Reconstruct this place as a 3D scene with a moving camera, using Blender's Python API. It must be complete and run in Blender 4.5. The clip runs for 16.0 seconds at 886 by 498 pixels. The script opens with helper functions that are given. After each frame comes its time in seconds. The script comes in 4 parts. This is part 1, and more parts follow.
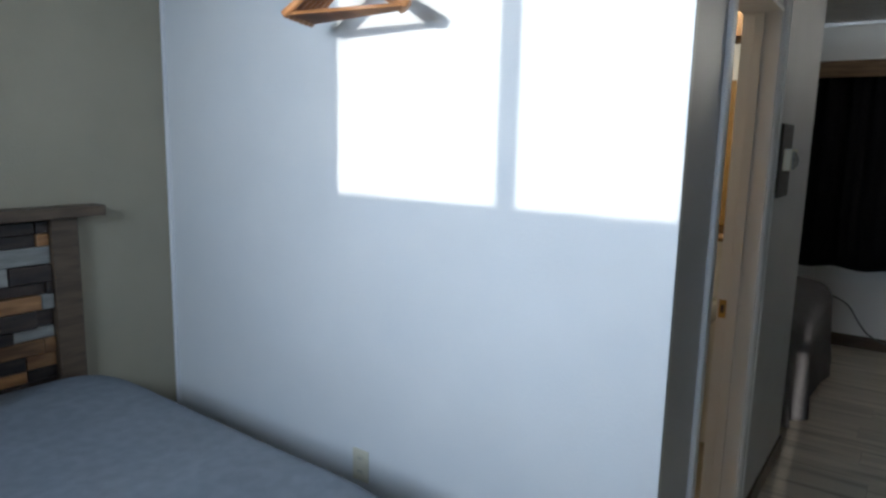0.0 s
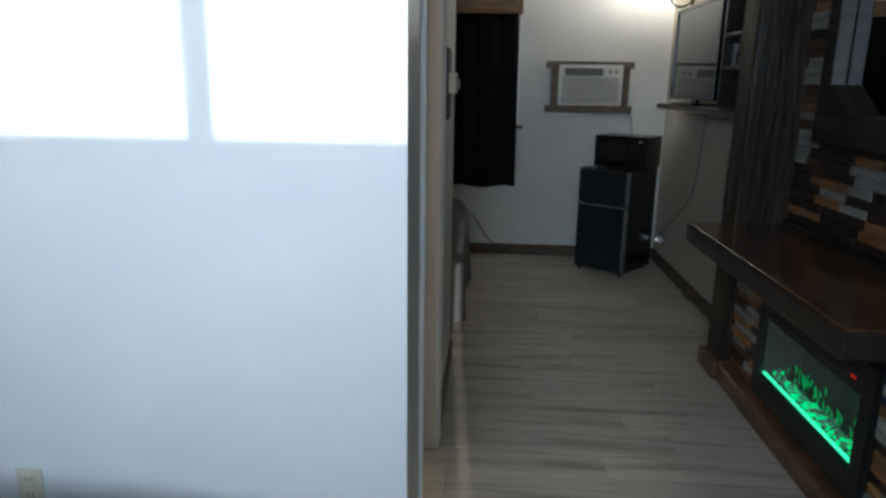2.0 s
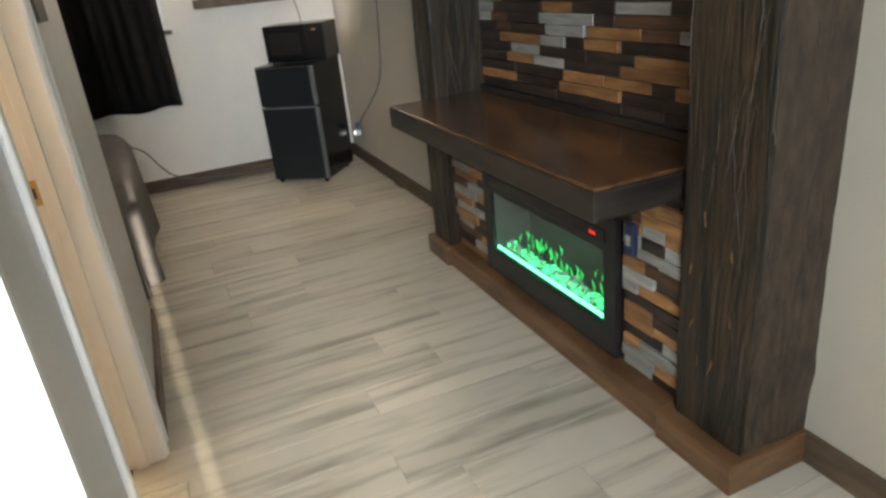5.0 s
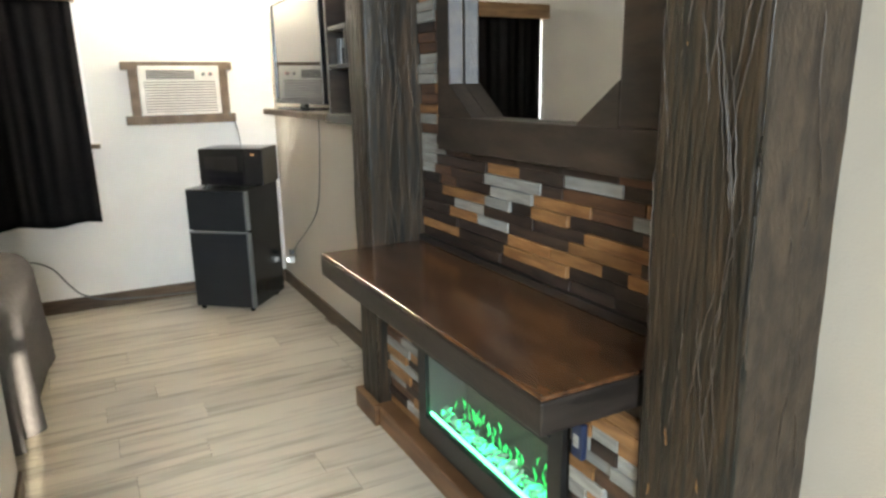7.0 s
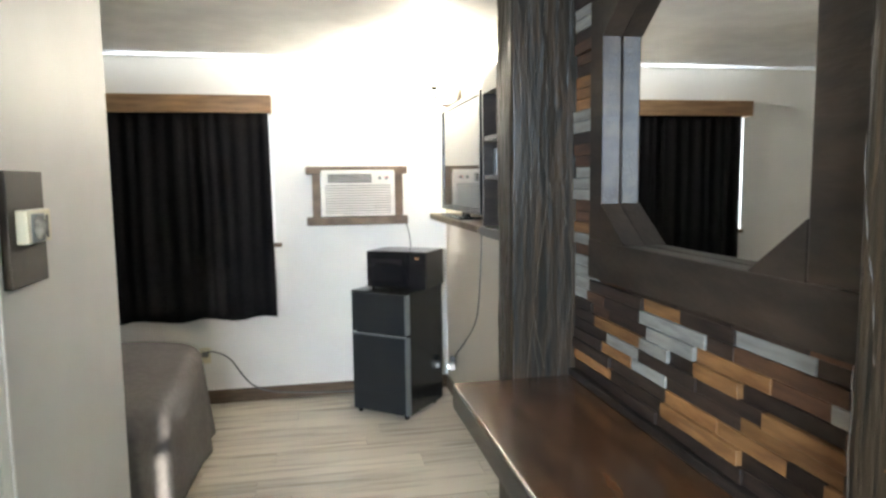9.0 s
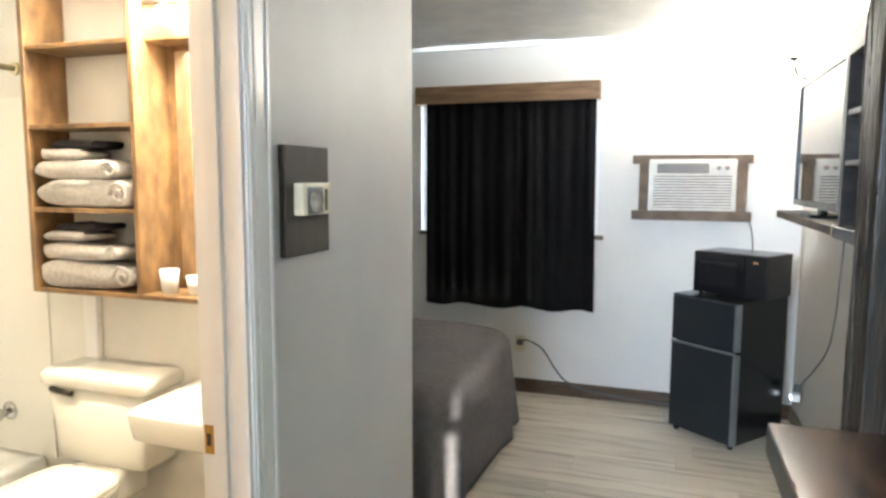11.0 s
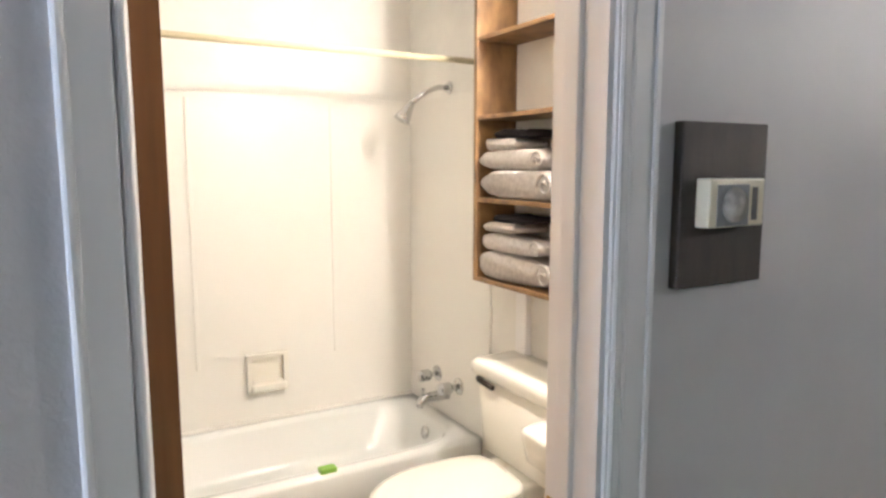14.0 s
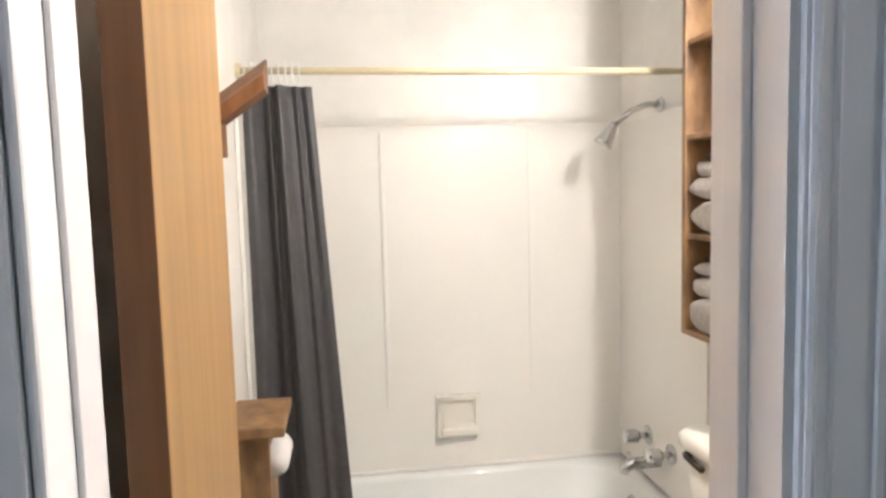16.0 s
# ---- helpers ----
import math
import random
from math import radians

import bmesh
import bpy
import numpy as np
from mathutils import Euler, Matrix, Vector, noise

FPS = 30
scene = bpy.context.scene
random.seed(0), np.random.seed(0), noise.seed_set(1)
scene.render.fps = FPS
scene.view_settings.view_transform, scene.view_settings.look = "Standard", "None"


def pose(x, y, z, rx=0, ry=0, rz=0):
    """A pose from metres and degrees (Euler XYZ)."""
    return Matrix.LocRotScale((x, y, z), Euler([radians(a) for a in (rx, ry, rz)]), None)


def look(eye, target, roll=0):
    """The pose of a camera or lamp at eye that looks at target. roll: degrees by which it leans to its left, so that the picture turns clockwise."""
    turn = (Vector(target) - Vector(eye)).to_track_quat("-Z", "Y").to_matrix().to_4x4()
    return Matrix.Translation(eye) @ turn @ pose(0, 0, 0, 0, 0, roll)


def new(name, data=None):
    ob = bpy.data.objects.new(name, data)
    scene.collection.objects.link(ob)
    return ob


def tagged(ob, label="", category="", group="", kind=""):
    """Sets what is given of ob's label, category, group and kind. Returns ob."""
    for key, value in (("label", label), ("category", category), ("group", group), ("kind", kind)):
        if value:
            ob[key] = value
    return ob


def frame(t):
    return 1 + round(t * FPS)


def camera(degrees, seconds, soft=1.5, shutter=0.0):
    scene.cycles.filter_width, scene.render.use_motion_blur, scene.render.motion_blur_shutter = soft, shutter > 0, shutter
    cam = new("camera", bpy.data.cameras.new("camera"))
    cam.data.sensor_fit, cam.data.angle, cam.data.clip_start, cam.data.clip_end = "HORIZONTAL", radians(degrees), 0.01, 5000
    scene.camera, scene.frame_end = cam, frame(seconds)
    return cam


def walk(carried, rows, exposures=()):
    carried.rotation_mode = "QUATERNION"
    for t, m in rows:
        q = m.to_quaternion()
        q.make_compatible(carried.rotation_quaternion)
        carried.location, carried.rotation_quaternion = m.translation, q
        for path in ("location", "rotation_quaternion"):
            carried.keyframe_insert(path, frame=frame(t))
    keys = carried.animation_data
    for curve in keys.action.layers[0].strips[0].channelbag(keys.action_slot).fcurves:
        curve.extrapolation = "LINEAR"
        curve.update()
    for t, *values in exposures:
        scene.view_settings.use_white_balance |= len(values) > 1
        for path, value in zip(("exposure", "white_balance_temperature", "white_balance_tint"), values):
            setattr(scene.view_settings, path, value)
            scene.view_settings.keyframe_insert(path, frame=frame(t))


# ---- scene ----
cam = camera(67.4, 16.0, soft=2.7)
PATH = [
    (0, (0.463, -1.414, 1.542), (-0.69, 0.188, 1.221), 1.3),
    (0.5, (0.389, -1.379, 1.538), (-0.536, 0.361, 1.195), 1.5),
    (1, (0.3, -1.381, 1.529), (-0.362, 0.467, 1.148), 2.2),
    (1.5, (0.225, -1.376, 1.52), (-0.152, 0.54, 1.087), 0.5),
    (2, (0.182, -1.326, 1.488), (0.057, 0.612, 1.012), 0.9),
    (2.5, (0.178, -1.206, 1.448), (0.215, 0.726, 0.931), 0.1),
    (3, (0.21, -1.115, 1.409), (0.444, 0.786, 0.834), -1.5),
    (3.5, (0.237, -1.045, 1.393), (0.622, 0.791, 0.698), -3.2),
    (6, (0.264, -0.679, 1.39), (1.118, 0.969, 0.645), -3.0),
    (6.5, (0.31, -0.619, 1.443), (1.248, 1.047, 0.855), -1.8),
    (7, (0.391, -0.577, 1.509), (1.3, 1.14, 1.034), -1.0),
    (7.5, (0.483, -0.528, 1.567), (1.336, 1.247, 1.219), -0.6),
    (8, (0.553, -0.481, 1.609), (1.297, 1.356, 1.343), -0.5),
    (10.5, (0.883, -0.12, 1.566), (0.504, 1.836, 1.383), -0.4),
    (11, (0.899, -0.063, 1.554), (0.26, 1.821, 1.342), 0.2),
    (11.5, (0.895, 0.069, 1.533), (0.024, 1.856, 1.313), 0.2),
    (12, (0.871, 0.177, 1.544), (-0.215, 1.839, 1.309), 0.2),
    (12.5, (0.861, 0.266, 1.559), (-0.403, 1.795, 1.31), 0.2),
    (13, (0.853, 0.362, 1.564), (-0.595, 1.718, 1.311), 0.5),
    (13.5, (0.835, 0.411, 1.56), (-0.789, 1.55, 1.305), 0.3),
    (14, (0.771, 0.472, 1.563), (-0.956, 1.45, 1.312), 0.0),
    (14.5, (0.65, 0.51, 1.56), (-1.138, 1.378, 1.335), -0.8),
    (15, (0.59, 0.588, 1.569), (-1.271, 1.297, 1.39), -1.6),
    (15.5, (0.576, 0.694, 1.591), (-1.355, 1.189, 1.421), -1.4),
    (16, (0.571, 0.781, 1.589), (-1.4, 1.075, 1.42), -1.5),
]
EXPO = [(0.0, -0.75, 5850, 7), (1.5, -0.72, 5850, 5), (2.5, -0.25, 6100, 3), (3.5, 0.15, 6500, 7), (4.8, 1.2, 7300, 8), (6.0, 1.8, 7400, 7), (8.0, 2.12, 6900, 5),
        (10.5, 2.05, 6250, 7), (12.0, 1.8, 6100, 9), (14.0, 1.48, 5900, 15), (16.0, 1.24, 5550, 15)]
walk(cam, [(t, look(eye, target, roll)) for t, eye, target, roll in PATH], EXPO)

# ---- world, sun, lamps ----
world = bpy.data.worlds.new("sky")
world.use_nodes = True
scene.world = world
wn = world.node_tree
sky = wn.nodes.new("ShaderNodeTexSky")
sky.sky_type = "NISHITA"
sky.sun_disc = False
SUN_EL, SUN_SLOPE = radians(6.0), -0.066
sky.sun_elevation = SUN_EL
sky.sun_rotation = radians(180)
wn.links.new(sky.outputs[0], wn.nodes["Background"].inputs[0])
wn.nodes["Background"].inputs[1].default_value = 0.15

sun = new("sun", bpy.data.lights.new("sun", "SUN"))
sun.data.energy, sun.data.angle, sun.data.color = 5.0, radians(0.5), (1.0, 0.93, 0.82)
sun.matrix_world = look((0, 0, 0), (SUN_SLOPE, 1.0, -math.tan(SUN_EL)))


def area_lamp(name, at, target, sx, sy, watts, colour):
    lamp = new(name, bpy.data.lights.new(name, "AREA"))
    lamp.data.shape, lamp.data.size, lamp.data.size_y = "RECTANGLE", sx, sy
    lamp.data.energy, lamp.data.color = watts, colour
    lamp.matrix_world = look(at, target)
    return lamp


def point_lamp(name, at, watts, colour, radius):
    lamp = new(name, bpy.data.lights.new(name, "POINT"))
    lamp.data.energy, lamp.data.color, lamp.data.shadow_soft_size = watts, colour, radius
    lamp.location = at
    return lamp


lamp_s = area_lamp("south_window_sky", (-0.42, -2.56, 2.0), (-0.42, 0.2, 1.2), 1.15, 0.62, 34, (0.635, 0.79, 1.0))
lamp_s.data.spread = radians(112)
area_lamp("north_window_sky", (-0.2, 4.66, 1.62), (-0.2, 3.0, 1.62), 0.8, 0.85, 74, (0.8, 0.89, 1.0))
point_lamp("sconce_bulb", (1.53, 4.12, 2.37), 44, (1.0, 0.92, 0.8), 0.05)
for bx in (-0.8, -0.62, -0.44):
    point_lamp("vanity_bulb", (bx, 1.86, 2.2), 14.0, (1.0, 0.89, 0.7), 0.06)

# ---- materials ----


def material(name, colour, rough=0.6, metal=0.0, second=None, scale=6.0, stretch=(1, 1, 1), detail=6.0, bump=0.0, bump_scale=80.0, contrast=(0.35, 0.65), piece=0.0, spec=0.5, coat=0.0, twist=0.0):
    """Two-scale noise between two colours, with fine relief and a shift of tone for each piece."""
    m = bpy.data.materials.new(name)
    m.use_nodes = True
    nt = m.node_tree
    b = nt.nodes["Principled BSDF"]
    second = second or tuple(c * 0.86 for c in colour)
    tc = nt.nodes.new("ShaderNodeTexCoord")
    mp = nt.nodes.new("ShaderNodeMapping")
    mp.inputs["Scale"].default_value = stretch
    nt.links.new(tc.outputs["Object"], mp.inputs[0])
    co = mp.outputs[0]
    if piece:
        oi = nt.nodes.new("ShaderNodeObjectInfo")
        add = nt.nodes.new("ShaderNodeVectorMath")
        mul = nt.nodes.new("ShaderNodeMath")
        mul.operation, mul.inputs[1].default_value = "MULTIPLY", 57.0
        nt.links.new(oi.outputs["Random"], mul.inputs[0])
        nt.links.new(co, add.inputs[0])
        nt.links.new(mul.outputs[0], add.inputs[1])
        co = add.outputs[0]
    n1 = nt.nodes.new("ShaderNodeTexNoise")
    n1.inputs["Scale"].default_value, n1.inputs["Detail"].default_value = scale, detail
    n1.inputs["Distortion"].default_value = twist
    nt.links.new(co, n1.inputs["Vector"])
    ramp = nt.nodes.new("ShaderNodeValToRGB")
    ramp.color_ramp.elements[0].position, ramp.color_ramp.elements[1].position = contrast
    ramp.color_ramp.elements[0].color, ramp.color_ramp.elements[1].color = (*second, 1), (*colour, 1)
    nt.links.new(n1.outputs["Fac"], ramp.inputs[0])
    out = ramp.outputs[0]
    n2 = nt.nodes.new("ShaderNodeTexNoise")
    n2.inputs["Scale"].default_value, n2.inputs["Detail"].default_value = scale * 0.17, 3
    nt.links.new(co, n2.inputs["Vector"])
    hsv = nt.nodes.new("ShaderNodeHueSaturation")
    mr = nt.nodes.new("ShaderNodeMapRange")
    mr.inputs["To Min"].default_value, mr.inputs["To Max"].default_value = 0.86, 1.14
    nt.links.new(n2.outputs["Fac"], mr.inputs["Value"])
    val = mr.outputs[0]
    if piece:
        mr2 = nt.nodes.new("ShaderNodeMapRange")
        mr2.inputs["To Min"].default_value, mr2.inputs["To Max"].default_value = 1 - piece, 1 + piece
        nt.links.new(oi.outputs["Random"], mr2.inputs["Value"])
        m2 = nt.nodes.new("ShaderNodeMath")
        m2.operation = "MULTIPLY"
        nt.links.new(val, m2.inputs[0])
        nt.links.new(mr2.outputs[0], m2.inputs[1])
        val = m2.outputs[0]
    nt.links.new(val, hsv.inputs["Value"])
    nt.links.new(out, hsv.inputs["Color"])
    nt.links.new(hsv.outputs[0], b.inputs["Base Color"])
    b.inputs["Roughness"].default_value, b.inputs["Metallic"].default_value = rough, metal
    b.inputs["Specular IOR Level"].default_value = spec
    b.inputs["Coat Weight"].default_value = coat
    b.inputs["Coat Roughness"].default_value = 0.15
    if bump:
        n3 = nt.nodes.new("ShaderNodeTexNoise")
        n3.inputs["Scale"].default_value, n3.inputs["Detail"].default_value = bump_scale, 4
        nt.links.new(co, n3.inputs["Vector"])
        bp = nt.nodes.new("ShaderNodeBump")
        bp.inputs["Strength"].default_value, bp.inputs["Distance"].default_value = bump, 0.004
        nt.links.new(n3.outputs["Fac"], bp.inputs["Height"])
        nt.links.new(bp.outputs[0], b.inputs["Normal"])
    return m


def glow(name, colour, strength):
    m = bpy.data.materials.new(name)
    m.use_nodes = True
    b = m.node_tree.nodes["Principled BSDF"]
    b.inputs["Base Color"].default_value = (*colour, 1)
    b.inputs["Emission Color"].default_value = (*colour, 1)
    b.inputs["Emission Strength"].default_value = strength
    return m


def clear(name, colour, rough=0.0):
    m = bpy.data.materials.new(name)
    m.use_nodes = True
    b = m.node_tree.nodes["Principled BSDF"]
    b.inputs["Base Color"].default_value = (*colour, 1)
    b.inputs["Transmission Weight"].default_value, b.inputs["Roughness"].default_value = 1.0, rough
    b.inputs["IOR"].default_value = 1.45
    return m


WHITE = material("white_wall_paint", (0.8, 0.79, 0.77), 0.4, second=(0.76, 0.755, 0.74), scale=3, bump=0.22, bump_scale=120)
GREIGE = material("greige_wall_paint", (0.52, 0.455, 0.37), 0.45, second=(0.49, 0.43, 0.35), scale=3, bump=0.3, bump_scale=120)
GREY_WALL = material("pale_grey_gloss_paint", (0.6, 0.578, 0.585), 0.5, second=(0.57, 0.55, 0.556), scale=4, bump=0.12, bump_scale=60)
TEXTURED = material("orange_peel_paint", (0.66, 0.64, 0.645), 0.35, second=(0.63, 0.61, 0.615), scale=3, bump=0.5, bump_scale=95)
CEIL = material("ceiling_paint", (0.78, 0.77, 0.75), 0.7, scale=5, bump=0.4, bump_scale=90)
BATHWALL = material("bathroom_paint", (0.82, 0.8, 0.75), 0.4, scale=3, bump=0.1)
SURROUND = material("gelcoat_surround", (0.86, 0.84, 0.79), 0.14, second=(0.84, 0.82, 0.77), scale=2)
TRIM = material("white_gloss_trim", (0.87, 0.855, 0.85), 0.3, second=(0.82, 0.805, 0.80), scale=14, stretch=(1, 1, 0.1), bump=0.08)
OLIVE = material("olive_wall_paint", (0.38, 0.335, 0.245), 0.5, second=(0.35, 0.31, 0.225), scale=3, bump=0.3, bump_scale=120)
PLANKFLOOR = material("grey_oak_floor", (0.53, 0.47, 0.38), 0.38, second=(0.27, 0.228, 0.175), scale=2.6, stretch=(0.7, 7, 1), contrast=(0.27, 0.52), bump=0.12, bump_scale=40, piece=0.13)
BATHFLOOR = material("bathroom_vinyl", (0.5, 0.42, 0.3), 0.4, scale=8)
BASEWOOD = material("stained_base_wood", (0.13, 0.085, 0.05), 0.5, second=(0.07, 0.045, 0.028), scale=5, stretch=(1, 1, 8), bump=0.2)
DARKLOG = material("dark_stained_timber", (0.062, 0.037, 0.02), 0.36, second=(0.011, 0.0115, 0.009), scale=8.0, stretch=(6, 6, 0.4), detail=12, contrast=(0.36, 0.74), bump=0.7, bump_scale=24, spec=0.4, twist=1.2)
FRAMEWOOD = material("dark_frame_timber", (0.042, 0.028, 0.019), 0.42, second=(0.017, 0.012, 0.009), scale=7, stretch=(3, 0.7, 3), detail=10, bump=0.45, bump_scale=30)
ROUGHSAWN = material("rough_sawn_timber", (0.07, 0.047, 0.029), 0.55, second=(0.032, 0.021, 0.014), scale=12, stretch=(3, 3, 1.2), bump=0.6, bump_scale=50)
MANTELTOP = material("varnished_walnut_top", (0.13, 0.055, 0.022), 0.24, second=(0.035, 0.015, 0.008), scale=5, stretch=(4, 0.8, 1), bump=0.1, bump_scale=30, coat=0.4)
MANTELEDGE = material("dark_mantel_edge", (0.034, 0.025, 0.02), 0.33, second=(0.014, 0.011, 0.009), scale=6, stretch=(1, 0.6, 5), bump=0.3)
PLINTH = material("brown_plinth_wood", (0.2, 0.1, 0.045), 0.4, second=(0.1, 0.048, 0.022), scale=5, stretch=(1, 0.7, 5), bump=0.2)
DARKPIECE = material("dark_walnut_strip", (0.045, 0.028, 0.02), 0.4, second=(0.018, 0.012, 0.01), scale=6, stretch=(1, 1.2, 9), bump=0.3, piece=0.35)
TANPIECE = material("honey_pine_strip", (0.36, 0.18, 0.07), 0.36, second=(0.19, 0.085, 0.032), scale=6, stretch=(1, 1.2, 8), bump=0.3, piece=0.3)
BROWNPIECE = material("russet_stained_strip", (0.13, 0.062, 0.032), 0.38, second=(0.06, 0.028, 0.016), scale=6, stretch=(1, 1.2, 8), bump=0.3, piece=0.25)
GREYPIECE = material("grey_weathered_strip", (0.34, 0.33, 0.30), 0.45, second=(0.22, 0.21, 0.19), scale=6, stretch=(1, 1.2, 9), bump=0.3, piece=0.2)
PINE = material("valance_wood", (0.26, 0.16, 0.085), 0.5, second=(0.15, 0.09, 0.048), scale=5, stretch=(0.8, 4, 8), bump=0.25)
ACWOOD = material("weathered_frame_wood", (0.15, 0.105, 0.07), 0.55, second=(0.08, 0.055, 0.038), scale=6, stretch=(2, 2, 2), bump=0.3)
SHELFWOOD = material("rustic_shelf_wood", (0.30, 0.172, 0.07), 0.5, second=(0.135, 0.072, 0.03), scale=5, stretch=(3, 3, 1.5), bump=0.35)
DOORWOOD = material("honey_door_veneer", (0.36, 0.205, 0.058), 0.4, second=(0.285, 0.155, 0.042), scale=5, stretch=(5, 5, 0.3), bump=0.08)
DOOREDGE = material("dark_door_edge", (0.22, 0.095, 0.032), 0.45, second=(0.15, 0.062, 0.02), scale=6, stretch=(5, 5, 0.3))
BLACKOUT = material("black_curtain_cloth", (0.008, 0.0075, 0.009), 0.95, second=(0.005, 0.005, 0.006), scale=60, bump=0.2, bump_scale=300, spec=0.08)
SHOWERCLOTH = material("charcoal_shower_cloth", (0.066, 0.064, 0.066), 0.5, second=(0.055, 0.053, 0.055), scale=50, bump=0.15, bump_scale=300)
SPREAD = material("grey_bedspread", (0.135, 0.124, 0.124), 0.8, second=(0.112, 0.102, 0.103), scale=30, bump=0.3, bump_scale=220, spec=0.2)
SHEET = material("blue_grey_coverlet", (0.2, 0.215, 0.24), 0.8, second=(0.17, 0.185, 0.21), scale=25, bump=0.3, bump_scale=220, spec=0.2)
LINEN = material("white_linen", (0.78, 0.77, 0.75), 0.85, scale=20, bump=0.2)
BLACKGLOSS = material("black_appliance", (0.012, 0.012, 0.013), 0.22, scale=20)
FRIDGEDOOR = material("dark_steel_door", (0.022, 0.026, 0.031), 0.34, 0.4, second=(0.019, 0.022, 0.027), scale=10, stretch=(1, 1, 30))
GREYEDGE = material("grey_plastic_edge", (0.22, 0.23, 0.24), 0.35, 0.5)
SCREEN = material("screen_glass", (0.01, 0.01, 0.012), 0.04, scale=2, spec=0.9)
OVENGLASS = material("oven_glass", (0.008, 0.008, 0.01), 0.08)
ACPLASTIC = material("ivory_plastic", (0.78, 0.77, 0.74), 0.4, scale=10)
DARKSLOT = material("dark_slot", (0.06, 0.06, 0.06), 0.6)
DIALGREY = material("dial_grey_plastic", (0.36, 0.34, 0.3), 0.25, second=(0.2, 0.19, 0.17), scale=40)
IVORY = material("ivory_cover", (0.72, 0.66, 0.5), 0.35)
CHROME = material("chrome", (0.6, 0.6, 0.6), 0.1, 1.0, second=(0.57, 0.57, 0.57))
BRASS = material("brass_plate", (0.6, 0.42, 0.18), 0.3, 1.0)
DARKMETAL = material("bronze_metal", (0.05, 0.04, 0.03), 0.4, 0.8)
PORCELAIN = material("bone_porcelain", (0.86, 0.83, 0.75), 0.1, second=(0.85, 0.82, 0.74), scale=2)
TUBMAT = material("tub_enamel", (0.8, 0.81, 0.79), 0.12, second=(0.79, 0.8, 0.78), scale=2)
RODMAT = material("cream_rod", (0.68, 0.6, 0.4), 0.35)
TOWELG = material("grey_terry", (0.6, 0.56, 0.52), 0.95, second=(0.48, 0.44, 0.41), scale=60, bump=0.9, bump_scale=260, spec=0.1)
TOWELD = material("black_terry", (0.035, 0.03, 0.032), 0.95, scale=60, bump=0.9, bump_scale=260, spec=0.1)
CABLE = material("grey_cable", (0.12, 0.12, 0.12), 0.5)
MIRROR = material("mirror_silver", (0.9, 0.9, 0.9), 0.01, 1.0, second=(0.9, 0.9, 0.9))
BOARD = material("slate_brown_board", (0.04, 0.027, 0.019), 0.6, second=(0.027, 0.019, 0.014), scale=8, stretch=(1, 4, 1), bump=0.25)
FIREBLACK = material("firebox_black", (0.012, 0.012, 0.012), 0.3)
FIREBACK = material("firebox_back", (0.05, 0.06, 0.055), 0.5)
GREEN = glow("green_ember_glow", (0.02, 1.0, 0.3), 0.8)
GREENBAR = glow("green_bar_glow", (0.1, 1.0, 0.5), 1.8)
GREENLOW = glow("green_flame_glow", (0.0, 0.75, 0.16), 0.2)
REDLED = glow("red_led", (1.0, 0.03, 0.02), 0.3)
# clear glass: the bar's green light is put into its base colour
EMBER = material("green_lit_ember_glass", (0.42, 0.6, 0.48), 0.2, second=(0.12, 0.2, 0.15), scale=30)
BULB = glow("warm_bulb_glass", (1.0, 0.86, 0.62), 4.5)
SOAPGREEN = material("green_packet", (0.3, 0.6, 0.08), 0.4)
SKYGLOW = glow("daylight_backdrop", (0.6, 0.75, 1.0), 0.1)
BLUEPACK = material("navy_plastic", (0.02, 0.03, 0.07), 0.4)
GLASS = clear("window_glass", (0.95, 0.98, 0.97))
HANGERWOOD = material("hanger_wood", (0.42, 0.2, 0.08), 0.35, second=(0.28, 0.12, 0.045), scale=9, stretch=(0.6, 4, 4))

# ---- mesh helpers ----


def mesh_of(name, bm, mat, smooth=False):
    bmesh.ops.recalc_face_normals(bm, faces=bm.faces)
    me = bpy.data.meshes.new(name)
    bm.to_mesh(me)
    bm.free()
    me.materials.append(mat)
    if smooth:
        for p in me.polygons:
            p.use_smooth = True
    return me


def part(name, bm, mat, parent=None, label="", smooth=False):
    ob = new(name, mesh_of(name, bm, mat, smooth))
    ob.parent = parent
    if label:
        ob["label"] = label
    return ob


def thing(name, label, category, group="", at=(0, 0, 0), turn=0.0):
    ob = new(name)
    ob.matrix_world = pose(*at, 0, 0, turn)
    return tagged(ob, label, category, group)


def box(x0, x1, y0, y1, z0, z1, bevel=0.0, seg=2, bm=None):
    one = bmesh.new()
    bmesh.ops.create_cube(one, size=1.0)
    for v in one.verts:
        v.co = Vector(((x0 + x1) / 2 + v.co.x * (x1 - x0), (y0 + y1) / 2 + v.co.y * (y1 - y0), (z0 + z1) / 2 + v.co.z * (z1 - z0)))
    if bevel:
        bmesh.ops.bevel(one, geom=one.edges[:], offset=bevel, segments=seg, profile=0.6, affect="EDGES")
    if bm is None:
        return one
    me = bpy.data.meshes.new("tmp")
    one.to_mesh(me)
    one.free()
    bm.from_mesh(me)
    bpy.data.meshes.remove(me)
    return bm


